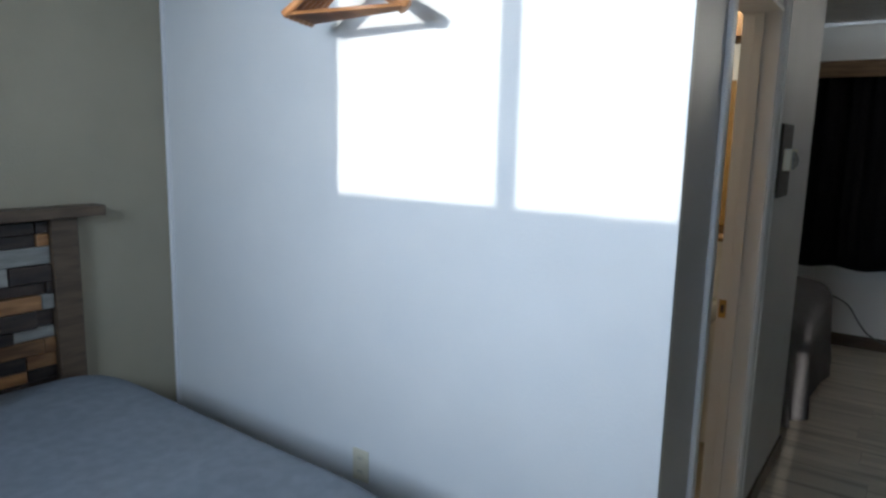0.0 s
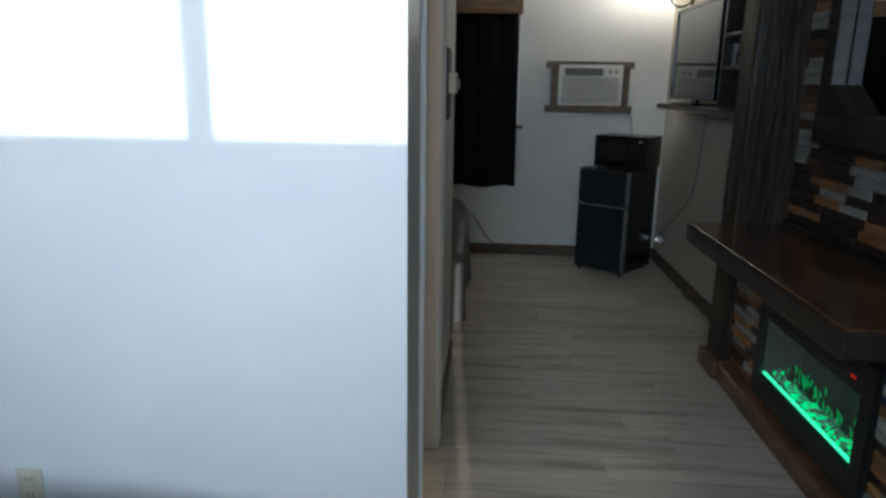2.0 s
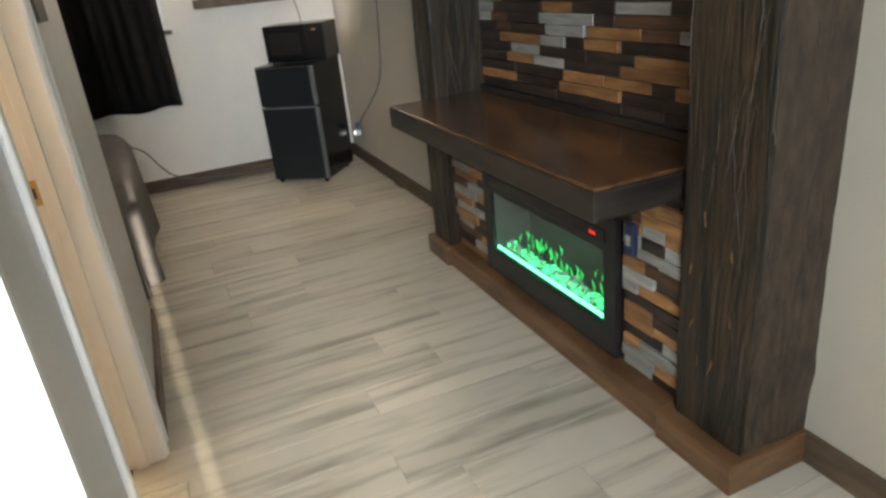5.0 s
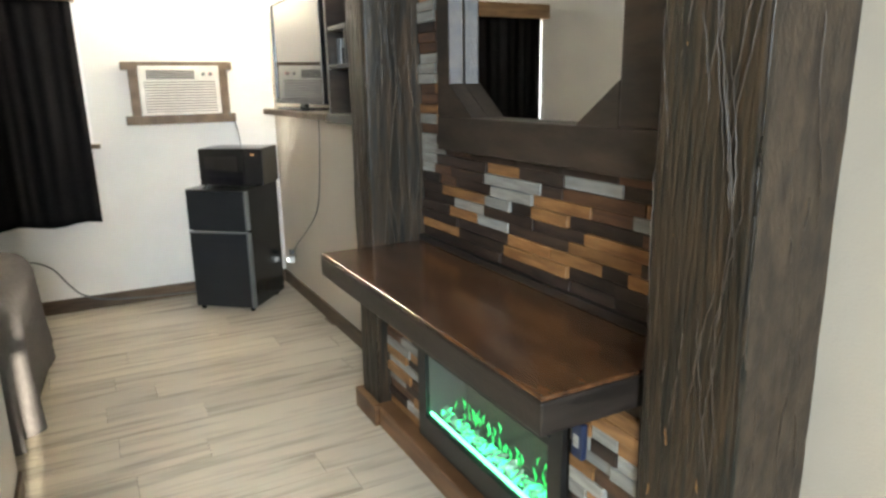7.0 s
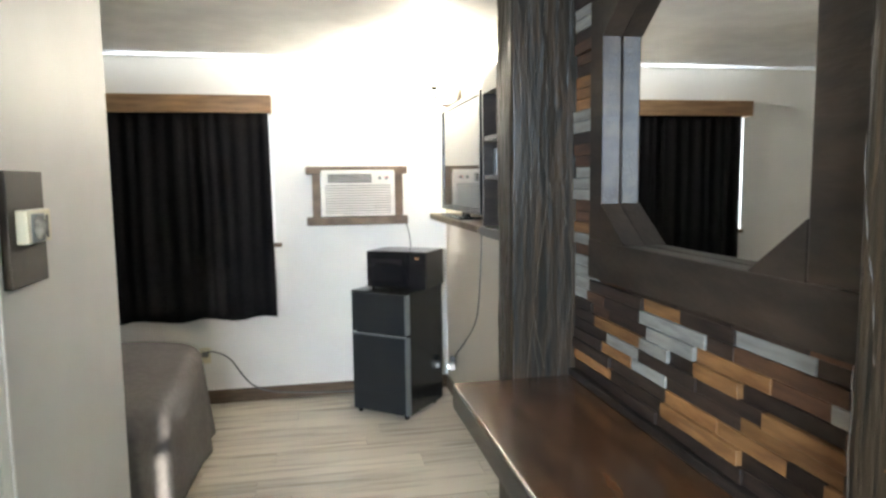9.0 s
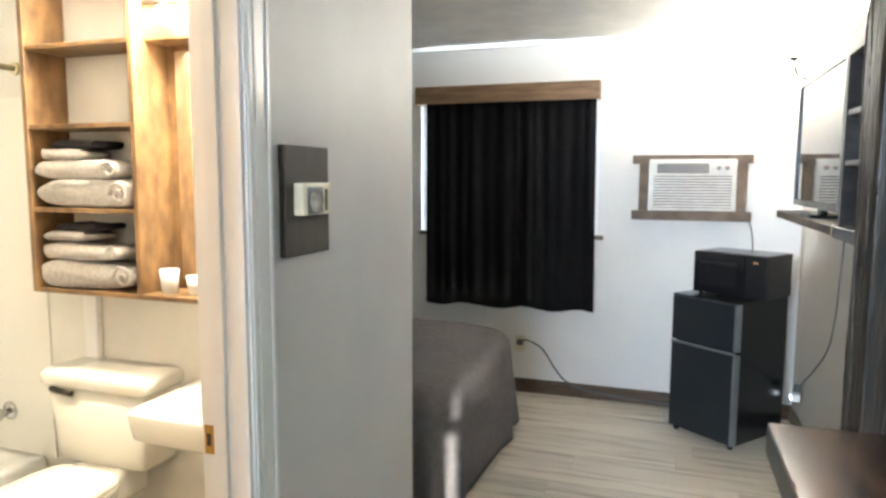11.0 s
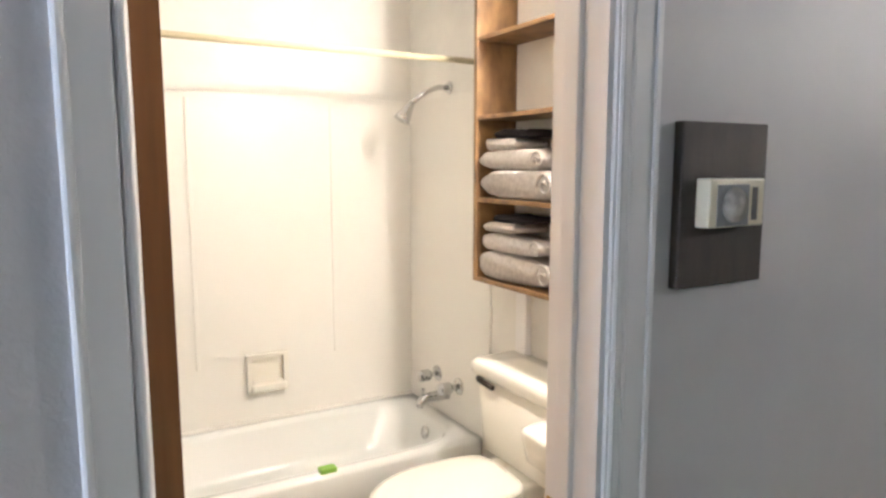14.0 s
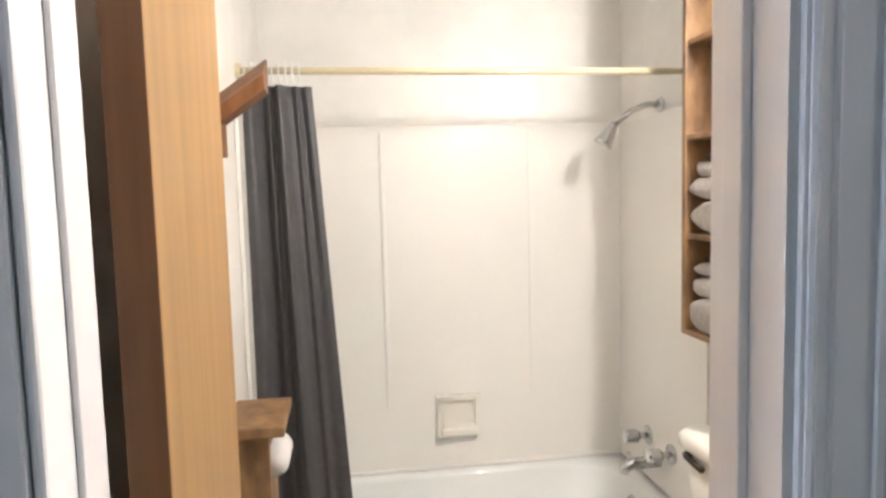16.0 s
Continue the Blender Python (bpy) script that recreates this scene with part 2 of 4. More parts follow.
def tube(points, radius, seg=10, bm=None, close=True):
    """A round bar along a line of points; radius may be a list."""
    bm = bm or bmesh.new()
    pts = [Vector(p) for p in points]
    rad = radius if isinstance(radius, (list, tuple)) else [radius] * len(pts)
    rings = []
    side = None
    for i, p in enumerate(pts):
        d = (pts[min(i + 1, len(pts) - 1)] - pts[max(i - 1, 0)]).normalized()
        if side is None:
            side = d.orthogonal().normalized()
        side = (side - d * side.dot(d)).normalized()
        up = d.cross(side)
        rings.append([bm.verts.new(p + (side * math.cos(a) + up * math.sin(a)) * rad[i]) for a in [2 * math.pi * k / seg for k in range(seg)]])
    for a, b in zip(rings, rings[1:]):
        for k in range(seg):
            bm.faces.new((a[k], a[(k + 1) % seg], b[(k + 1) % seg], b[k]))
    if close:
        bm.faces.new(rings[0][::-1])
        bm.faces.new(rings[-1])
    return bm


def lathe(profile, seg=20, at=(0, 0, 0), bm=None):
    """Turned shape about z from (radius, height) pairs."""
    bm = bm or bmesh.new()
    rings = [[bm.verts.new((at[0] + r * math.cos(2 * math.pi * k / seg), at[1] + r * math.sin(2 * math.pi * k / seg), at[2] + h)) for k in range(seg)] for r, h in profile]
    for a, b in zip(rings, rings[1:]):
        for k in range(seg):
            bm.faces.new((a[k], a[(k + 1) % seg], b[(k + 1) % seg], b[k]))
    bm.faces.new(rings[0][::-1])
    bm.faces.new(rings[-1])
    return bm


def loft(rings, cap=True):
    bm = bmesh.new()
    vs = [[bm.verts.new(p) for p in r] for r in rings]
    n = len(vs[0])
    for a, b in zip(vs, vs[1:]):
        for k in range(n):
            bm.faces.new((a[k], a[(k + 1) % n], b[(k + 1) % n], b[k]))
    if cap:
        bm.faces.new(vs[0][::-1])
        bm.faces.new(vs[-1])
    return bm


def oval(cx, cy, z, rx, ry, n=32, power=2.0):
    out = []
    for k in range(n):
        a = 2 * math.pi * k / n
        c, s = math.cos(a), math.sin(a)
        out.append((cx + rx * math.copysign(abs(c) ** (2 / power), c), cy + ry * math.copysign(abs(s) ** (2 / power), s), z))
    return out


def wall(name, bm, mat):
    return tagged(part(name, bm, mat), kind="structure")


def wall_with_holes(x0, x1, y0, y1, z1, holes, along):
    """A wall with rectangular openings (a0, a1, z0, z1) along x or y."""
    bm = bmesh.new()
    lo, hi = (x0, x1) if along == "x" else (y0, y1)
    holes = [(max(h[0], lo), min(h[1], hi), h[2], h[3]) for h in holes]
    cuts = sorted({(x0 if along == "x" else y0), (x1 if along == "x" else y1), *[h[0] for h in holes], *[h[1] for h in holes]})
    for a, b in zip(cuts, cuts[1:]):
        zs, mid = [(0.0, z1)], (a + b) / 2
        for h in holes:
            if h[0] < mid < h[1]:
                zs = [q for p in zs for q in ((p[0], min(p[1], h[2])), (max(p[0], h[3]), p[1])) if q[1] - q[0] > 1e-4]
        for p, q in zs:
            if along == "x":
                box(a, b, y0, y1, p, q, bm=bm)
            else:
                box(x0, x1, a, b, p, q, bm=bm)
    bmesh.ops.remove_doubles(bm, verts=bm.verts[:], dist=1e-5)
    return bm


# ---- structure ----
H = 2.47
EAST, NORTH, SOUTH = 1.70, 4.62, -2.60
WEST_A, WEST_B, BATH_W = -2.12, -2.45, -2.41
PART = 0.188
DOOR0, DOOR1, DOORH = 0.524, 1.203, 2.02

wall("wall_partition", box(WEST_A, 0.0, PART, PART + 0.025, 0, H), WHITE)
wall("wall_hall", wall_with_holes(-0.12, 0.0, 0.5, 2.23, H, [(0.5, DOOR1, 0.0, DOORH)], "y"), GREY_WALL)
wall("wall_hall_near", wall_with_holes(-0.12, 0.0, PART + 0.025, DOOR0, H, [(0.5, DOOR0, DOORH, H)], "y"), TEXTURED)
wall("wall_bath_north", box(BATH_W, -0.12, 2.08, 2.23, 0, H), BATHWALL)
wall("wall_bath_south", box(BATH_W, -0.12, PART + 0.025, 0.45, 0, H), BATHWALL)
wall("wall_bath_west", box(BATH_W - 0.12, BATH_W, 0.45, 2.23, 0, H), BATHWALL)
wall("wall_west_a", box(WEST_A - 0.12, WEST_A, SOUTH, PART + 0.025, 0, H), OLIVE)
wall("wall_west_b", box(WEST_B - 0.12, WEST_B, 2.23, NORTH, 0, H), WHITE)
SILL, HEAD = 1.64, 2.42
# the two narrow slots are added out of view to shape the sun streaks
wall("wall_south", wall_with_holes(WEST_A - 0.12, EAST + 0.12, SOUTH - 0.12, SOUTH, H, [(-0.973, 0.217, SILL, HEAD), (0.345, 0.395, 0.02, 0.985), (0.375, 0.43, 1.04, 1.21)], "x"), WHITE)
wall("wall_north", wall_with_holes(WEST_B - 0.12, EAST + 0.12, NORTH, NORTH + 0.12, H, [(-0.86, 0.44, 1.17, 2.08), (0.74, 1.34, 1.34, 1.66)], "x"), WHITE)
wall("wall_east", box(EAST, EAST + 0.12, SOUTH, NORTH, 0, H), GREIGE)
wall("ceiling", box(-2.6, EAST + 0.2, SOUTH - 0.15, NORTH + 0.15, H, H + 0.1), CEIL)
floor = wall("floor", box(-2.6, EAST + 0.2, SOUTH - 0.15, NORTH + 0.15, -0.1, -0.006), BASEWOOD)
wall("bathroom_floor", box(BATH_W, -0.12, 0.45, 2.08, -0.006, 0.002), BATHFLOOR)
wall("ground", box(-60, 60, -60, 60, -0.4, -0.3), material("outside_gravel", (0.3, 0.28, 0.25), 0.9, scale=4))

# baseboards
for nm, args in (("baseboard_north", (WEST_B, EAST, NORTH - 0.016, NORTH, 0, 0.1)), ("baseboard_east_far", (EAST - 0.016, EAST, 2.26, NORTH - 0.016, 0, 0.1)),
                 ("baseboard_east_near", (EAST - 0.016, EAST, SOUTH, 0.2, 0, 0.1)), ("baseboard_hall", (0, 0.014, 1.297, 2.23, 0, 0.09))):
    wall(nm, box(*args, bevel=0.004), BASEWOOD)
# corner bead strip where the white partition meets the greige wall
wall("trim_corner", box(WEST_A, WEST_A + 0.018, PART - 0.012, PART, 0, H, bevel=0.003), TRIM)

# bathroom door lining and casing
lining = bmesh.new()
box(-0.125, 0.004, DOOR0, DOOR0 + 0.012, 0, DOORH, bm=lining)
box(-0.125, 0.004, DOOR1 - 0.012, DOOR1, 0, DOORH, bm=lining)
box(-0.125, 0.004, DOOR0 + 0.012, DOOR1 - 0.012, DOORH - 0.012, DOORH, bm=lining)
box(-0.085, -0.05, DOOR0 + 0.012, DOOR0 + 0.019, 0, DOORH - 0.012, 0.003, bm=lining)
box(-0.085, -0.05, DOOR1 - 0.024, DOOR1 - 0.012, 0, DOORH - 0.012, 0.003, bm=lining)
wall("trim_door_lining", lining, TRIM)


def casing(y0, y1):
    """Moulded casing: flat board with a rounded inner bead and outer back band."""
    bm = box(0.0, 0.011, y0, y1, 0, DOORH + 0.06, 0.004)
    inner = y1 if y1 <= DOOR0 + 0.01 else y0
    s = -1 if inner == y1 else 1
    tube([(0.008, inner + s * 0.011, 0), (0.008, inner + s * 0.011, DOORH)], 0.007, 8, bm)
    w = y1 - y0
    a, b = sorted((inner + s * (w - 0.013), inner + s * (w - 0.002)))
    tube([(0.009, inner + s * 0.034, 0), (0.009, inner + s * 0.034, DOORH + 0.04)], 0.005, 8, bm)
    box(0.0105, 0.016, a, b, 0, DOORH + 0.05, 0.002, bm=bm)
    return bm


flat = box(0.0, 0.011, 0.47, DOOR0 - 0.002, 0, DOORH + 0.06, 0.003)
tube([(0.008, 0.475, 0), (0.008, 0.475, DOORH + 0.055)], 0.0075, 12, flat)
tube([(0.004, DOOR0 + 0.007, 0), (0.004, DOOR0 + 0.007, DOORH)], 0.0055, 10, flat)
wall("trim_casing_hinge_side", flat, TRIM)
wall("trim_casing_latch_side", casing(DOOR1, DOOR1 + 0.092), TRIM)
wall("trim_casing_head", box(0.0, 0.016, 0.462, DOOR1 + 0.092, DOORH + 0.061, DOORH + 0.12, 0.004), TRIM)
strike = tagged(part("strike_plate", box(-0.118, -0.092, DOOR1 - 0.015, DOOR1 - 0.0115, 0.905, 0.975, 0.001), BRASS), "small brass strike plate on the white door jamb", "strike plate")
part("latch_hole", box(-0.111, -0.099, DOOR1 - 0.0165, DOOR1 - 0.0145, 0.925, 0.955), DARKSLOT, strike)

# south window frame and panes
w1 = tagged(new("window_1"), kind="structure")
fr = bmesh.new()
for a in ((-0.973, -0.943), (0.187, 0.217)):
    box(a[0], a[1], SOUTH - 0.1, SOUTH - 0.04, SILL, HEAD, bm=fr)
box(-0.323, -0.261, SOUTH - 0.1, SOUTH - 0.04, SILL, HEAD, bm=fr)
box(-0.943, 0.187, SOUTH - 0.1, SOUTH - 0.04, SILL, SILL + 0.02, bm=fr)
part("window_frame", fr, TRIM, w1)
for a in ((-0.943, -0.323), (-0.261, 0.187)):
    p = part("pane", box(a[0], a[1], SOUTH - 0.072, SOUTH - 0.068, SILL + 0.02, HEAD), GLASS, w1)
    p.visible_shadow = False
# north window behind the curtain
w2 = tagged(new("window_2"), kind="structure")
fr = bmesh.new()
for a in (-0.86, -0.23, 0.40):
    box(a, a + 0.04, NORTH + 0.04, NORTH + 0.09, 1.17, 2.08, bm=fr)
part("window_frame", fr, TRIM, w2)
p = part("pane", box(-0.86, 0.44, NORTH + 0.062, NORTH + 0.066, 1.17, 2.08), GLASS, w2)
p.visible_shadow = False
part("window_sill", box(-0.87, 0.48, NORTH - 0.03, NORTH + 0.04, 1.135, 1.165, 0.005), ACWOOD, w2)
back = wall("backdrop_daylight", box(-1.6, 1.2, NORTH + 0.6, NORTH + 0.62, 0.6, 2.9), SKYGLOW)

# ---- hall: fireplace surround ----
FX0, FX1, PY0, PY1, PY2, PY3 = 1.455, 1.43, 0.21, 0.468, 2.035, 2.245
fire = thing("fireplace", "dark timber fireplace surround with a mosaic wood back", "fireplace")


def timber(y0, y1, x0, x1, z0, z1, seed):
    """A live-edge post: a dense skin with long wavering grooves and knots."""
    bm = bmesh.new()
    outline = []
    nface = 90
    for k in range(30):
        outline.append((x1 + (x0 - x1) * k / 30, y1, 0, 1))
    for k in range(nface):
        outline.append((x0, y1 + (y0 - y1) * k / nface, -1, 0))
    for k in range(31):
        outline.append((x0 + (x1 - x0) * k / 30, y0, 0, -1))
    rows, vs = 200, []
    for r in range(rows + 1):
        z = z0 + (z1 - z0) * r / rows
        ring = []
        for x, y, nx, ny in outline:
            u = (y if nx else x) * 1.0
            w = noise.noise((u * 2.5 + seed, z * 1.3, seed)) * 0.09 + noise.noise((u * 5, z * 4.0, seed + 1)) * 0.02
            g = noise.noise(((u + w) * 17, z * 0.5, seed + (5 if nx else 9)))
            g2 = noise.noise(((u + w * 0.5) * 60, z * 2.2, seed + 15))
            lane = max(0.0, noise.noise((u * 5, z * 1.2, seed + 22)) + 0.25)
            d = 0.009 * lane * max(0, 0.05 - abs(g)) / 0.05 - 0.0018 * max(0, 0.2 - abs(g2)) / 0.2 + 0.006 * noise.noise((u * 6, z * 1.8, seed + 3))
            if nx:
                e = min(y - y0, y1 - y)
                d -= 0.012 * max(0, 1 - e / 0.02) ** 2
            ring.append(bm.verts.new((x + nx * d, y + ny * d, z)))
        vs.append(ring)
    for a, b in zip(vs, vs[1:]):
        for k in range(len(outline) - 1):
            bm.faces.new((a[k], a[k + 1], b[k + 1], b[k]))
    return bm


part("post", timber(PY0, PY1, FX0, EAST, 0.1, H, 2.0), DARKLOG, fire, "dark stained live-edge post", True)
part("post", timber(PY2, PY3, FX1, EAST, 0.1, H, 7.3), DARKLOG, fire, "dark stained live-edge post", True)
near_post = [o for o in fire.children if o.name == "post"][0]
near_post.data.materials.append(ROUGHSAWN)
for p in near_post.data.polygons:
    if p.center.y < PY0 + 0.02 and p.center.x > FX0 + 0.014:
        p.material_index = 1
FLECK = material("amber_knot_fleck", (0.3, 0.15, 0.05), 0.35, second=(0.14, 0.065, 0.025), scale=30, bump=0.3)
RIDGE = material("worn_ridge", (0.075, 0.054, 0.037), 0.36, second=(0.035, 0.024, 0.016), scale=14, stretch=(1, 1, 2), bump=0.3)


def ridge(face, rng, post, fleck=False):
    """A thin wandering worn ridge down a post face."""
    lo, hi = face[1], face[2]
    u = rng.uniform(lo + 0.02, hi - 0.02)
    z = rng.uniform(0.2, 2.2)
    pts, rad, n = [], [], rng.randint(4, 6) if fleck else rng.randint(10, 28)
    a, b_ = rng.uniform(3, 8), rng.uniform(0, 6)
    for k in range(n):
        u = min(max(u + 0.0045 * math.sin(a * z + b_) + rng.uniform(-0.0025, 0.0025), lo + 0.008), hi - 0.008)
        z += 0.011 if fleck else 0.026
        if z > 2.44:
            break
        out = rng.uniform(-0.003, 0.003)
        pts.append((face[3] - out, u, z) if face[0] == "x" else (u, face[3] - out, z))
        rad.append((0.0026 if fleck else 0.0019) * math.sin(math.pi * (k + 0.5) / n) + 0.0005)
    if len(pts) > 3:
        part("knot_fleck" if fleck else "worn_ridge", tube(pts, rad, 6), FLECK if fleck else RIDGE, post, "", True)


rng = random.Random(17)
posts = [o for o in fire.children if o.name.startswith("post")]
for k in range(26):
    ridge(("x", PY0, PY1, FX0), rng, posts[0])
for k in range(8):
    ridge(("y", FX0, EAST - 0.02, PY0), rng, posts[0])
for k in range(12):
    ridge(("x", PY0, PY1, FX0), rng, posts[0], True)
for k in range(8):
    ridge(("x", PY2, PY3, FX1), rng, posts[1])
for k in range(16):
    ridge(("y", FX1, EAST - 0.02, PY2), rng, posts[1])
for y0, y1, xf in ((PY0 - 0.02, PY1 + 0.015, 1.405), (PY2 - 0.015, PY3 + 0.02, 1.40)):
    part("plinth", box(xf, EAST, y0, y1, 0, 0.1, 0.006), PLINTH, fire, "brown stained plinth board")
part("plinth", box(1.42, EAST, PY1 + 0.015, PY2 - 0.015, 0, 0.1, 0.006), PLINTH, fire, "brown stained plinth board")
mt = part("mantel", box(1.197, 1.69, PY1 + 0.032, PY2 + 0.004, 0.748, 0.832, 0.007), MANTELEDGE, fire, "thick dark mantel box")
part("mantel_top", box(1.200, 1.69, PY1 + 0.035, PY2, 0.832, 0.844, 0.004), MANTELTOP, mt, "varnished reddish walnut top")
part("cleat", box(1.655, 1.685, PY1, PY2, 0.845, 0.872, 0.003), MANTELEDGE, fire)
lower = part("lower_panel", wall_with_holes(1.5, 1.56, PY1, PY2, 0.748, [(0.78, 1.66, 0.1, 0.62)], "y"), MANTELEDGE, fire)
part("header", box(1.475, 1.51, 0.70, 1.70, 0.62, 0.748, 0.004), MANTELEDGE, fire)
upper = part("upper_panel", box(1.688, EAST - 0.001, PY1, PY2, 0.845, H), MANTELEDGE, fire)

# firebox insert
fb = part("firebox", wall_with_holes(1.455, 1.475, 0.745, 1.665, 0.62, [(0.81, 1.60, 0.225, 0.50), (0.70, 1.7, 0.0, 0.125)], "y"), FIREBLACK, fire, "black electric fire insert frame")
shell = bmesh.new()
box(1.475, 1.66, 0.78, 0.80, 0.14, 0.62, bm=shell)
box(1.475, 1.66, 1.62, 1.64, 0.14, 0.62, bm=shell)
box(1.475, 1.66, 0.80, 1.62, 0.14, 0.16, bm=shell)
box(1.475, 1.66, 0.80, 1.62, 0.60, 0.62, bm=shell)
box(1.655, 1.66, 0.80, 1.62, 0.16, 0.60, bm=shell)
part("liner", shell, FIREBACK, fb)
part("light_bar", box(1.485, 1.497, 0.80, 1.62, 0.222, 0.231), GREENBAR, fb, "glowing green ember strip")
rng = random.Random(4)
for k in range(70):
    y = 0.82 + 0.78 * (k + rng.random()) / 70
    bm = bmesh.new()
    bmesh.ops.create_icosphere(bm, subdivisions=1, radius=rng.uniform(0.009, 0.02))
    for v in bm.verts:
        v.co *= rng.uniform(0.75, 1.2)
        v.co += Vector((1.505 + rng.random() * 0.05, y, 0.225 + rng.random() * 0.022))
    part("ember", bm, EMBER if k % 2 else GREEN, fb)
for k in range(44):
    y = 0.83 + 0.75 * rng.random()
    h0 = 0.222 + 0.075 * rng.random() ** 1.6
    bm = tube([(1.575, y, h0), (1.575, y + rng.uniform(-.012, .012), h0 + 0.02), (1.575, y + rng.uniform(-.02, .02), h0 + rng.uniform(0.03, 0.05))], [0.002, rng.uniform(0.002, 0.007), 0.001], 6)
    part("flame", bm, GREENLOW, fb)
pane = part("front_glass", box(1.463, 1.466, 0.81, 1.60, 0.225, 0.50), GLASS, fb)
pane.visible_shadow = False
part("control_strip", box(1.452, 1.456, 0.80, 1.60, 0.528, 0.575, 0.001), OVENGLASS, fb)
for k in range(3):
    part("digit", box(1.4505, 1.4525, 0.85 + 0.012 * k, 0.857 + 0.012 * k, 0.541, 0.553), REDLED, fb, "red glowing display digit")
remote = thing("remote_holder", "small navy plastic remote in a wall holder on mosaic", "remote")
part("remote_body", box(1.448, 1.468, 0.655, 0.70, 0.53, 0.635, 0.006), BLUEPACK, remote)
part("button", box(1.4455, 1.4482, 0.667, 0.688, 0.565, 0.60, 0.001), GREYPIECE, remote)

# mirror with a heavy timber frame and clipped corners
mir = thing("wall_mirror", "mirror with clipped corners in a heavy dark timber frame", "mirror")
MY0, MY1, MZ0, MZ1 = 0.745, 1.65, 1.398, 2.16
part("glass", box(1.673, 1.678, MY0 - 0.03, MY1 + 0.03, MZ0 - 0.03, MZ1 + 0.03), MIRROR, mir, "silvered mirror glass")
for nm, a in (("frame_rail", (1.605, 1.672, 0.60, 1.745, 1.272, MZ0)), ("frame_rail", (1.605, 1.672, 0.60, 1.745, MZ1, 2.3)),
              ("frame_stile", (1.608, 1.672, 0.60, MY0, MZ0, MZ1)), ("frame_stile", (1.608, 1.672, MY1, 1.745, MZ0, MZ1))):
    part(nm, box(*a, 0.006), FRAMEWOOD, mir, "dark stained frame board")
for y, s in ((MY0, 1), (MY1, -1)):
    for z, u in ((MZ0, 1), (MZ1, -1)):
        tri = [(y, z), (y + s * 0.17, z), (y, z + u * 0.12)]
        bm = loft([[(xx, p, q) for p, q in tri] for xx in (1.606, 1.672)])
        part("corner_block", bm, FRAMEWOOD, mir)

# ---- television wall unit ----
tvu = thing("television_cabinet", "dark wooden wall cabinet with cubbies and a television shelf", "cabinet")
CY0, CY1, CX = 2.27, 2.65, 1.475
part("shelf", box(1.455, EAST, CY1 + 0.002, 3.94, 1.352, 1.388, 0.004), ACWOOD, tvu, "weathered brown shelf board")
part("base_board", box(1.46, EAST, CY0, CY1, 1.345, 1.388, 0.004), MANTELEDGE, tvu)
for a in (CY0, CY1 - 0.022):
    part("side_panel", box(CX, EAST, a, a + 0.022, 1.388, 1.985, 0.002), MANTELEDGE, tvu)
for z in (1.60, 1.775):
    part("cubby_shelf", box(CX + 0.006, EAST, CY0 + 0.022, CY1 - 0.022, z, z + 0.02, 0.002), MANTELEDGE, tvu)
part("divider", box(CX + 0.01, EAST, 2.40, 2.418, 1.62, 1.775, 0.002), MANTELEDGE, tvu)
part("back_panel", box(1.685, EAST, CY0 + 0.022, CY1 - 0.022, 1.388, 1.985), MANTELEDGE, tvu)
part("cupboard_back", box(1.60, 1.615, CY0 + 0.022, CY1 - 0.022, 1.795, 1.985), BROWNPIECE, tvu, "russet stained inner board")
cym, chw = (CY0 + CY1) / 2, (CY1 - CY0) / 2
arc = [(CY0, 1.985)] + [(cym - chw * math.cos(math.pi * k / 18), 1.985 + 0.10 * math.sin(math.pi * k / 18) ** 0.7) for k in range(1, 18)] + [(CY1, 1.985)]
part("arched_top", loft([[(xx, p, q) for p, q in arc] for xx in (CX, EAST)]), MANTELEDGE, tvu)
for k, (h0, dp) in enumerate(((0.11, .05), (0.075, .06), (0.12, .04))):
    bx = thing("small_box", "small dark box standing in a cabinet cubby", "box")
    part("carton", box(1.52, 1.52 + dp, 2.435 + 0.065 * k, 2.485 + 0.065 * k, 1.6205, 1.6205 + h0, 0.002), GREYEDGE if k != 1 else BLACKGLOSS, bx)
tv = thing("television", "flat black television standing on the wall shelf, switched off", "television")
part("bezel", wall_with_holes(1.515, 1.545, 2.845, 3.825, 2.035, [(2.868, 3.802, 1.455, 2.015), (2.8, 3.9, 0, 1.425)], "y"), BLACKGLOSS, tv)
part("screen", box(1.524, 1.53, 2.868, 3.802, 1.455, 2.015), SCREEN, tv, "dark reflective screen")
part("edge_strip", box(1.513, 1.5155, 2.845, 2.853, 1.425, 2.035), GREYEDGE, tv, "thin silver edge strip")
part("rear_shell", box(1.545, 1.58, 2.92, 3.75, 1.47, 1.98, 0.01), BLACKGLOSS, tv)
part("stand", box(1.465, 1.63, 3.1, 3.6, 1.389, 1.404, 0.006), BLACKGLOSS, tv)
part("neck", box(1.55, 1.575, 3.3, 3.4, 1.404, 1.5), BLACKGLOSS, tv)

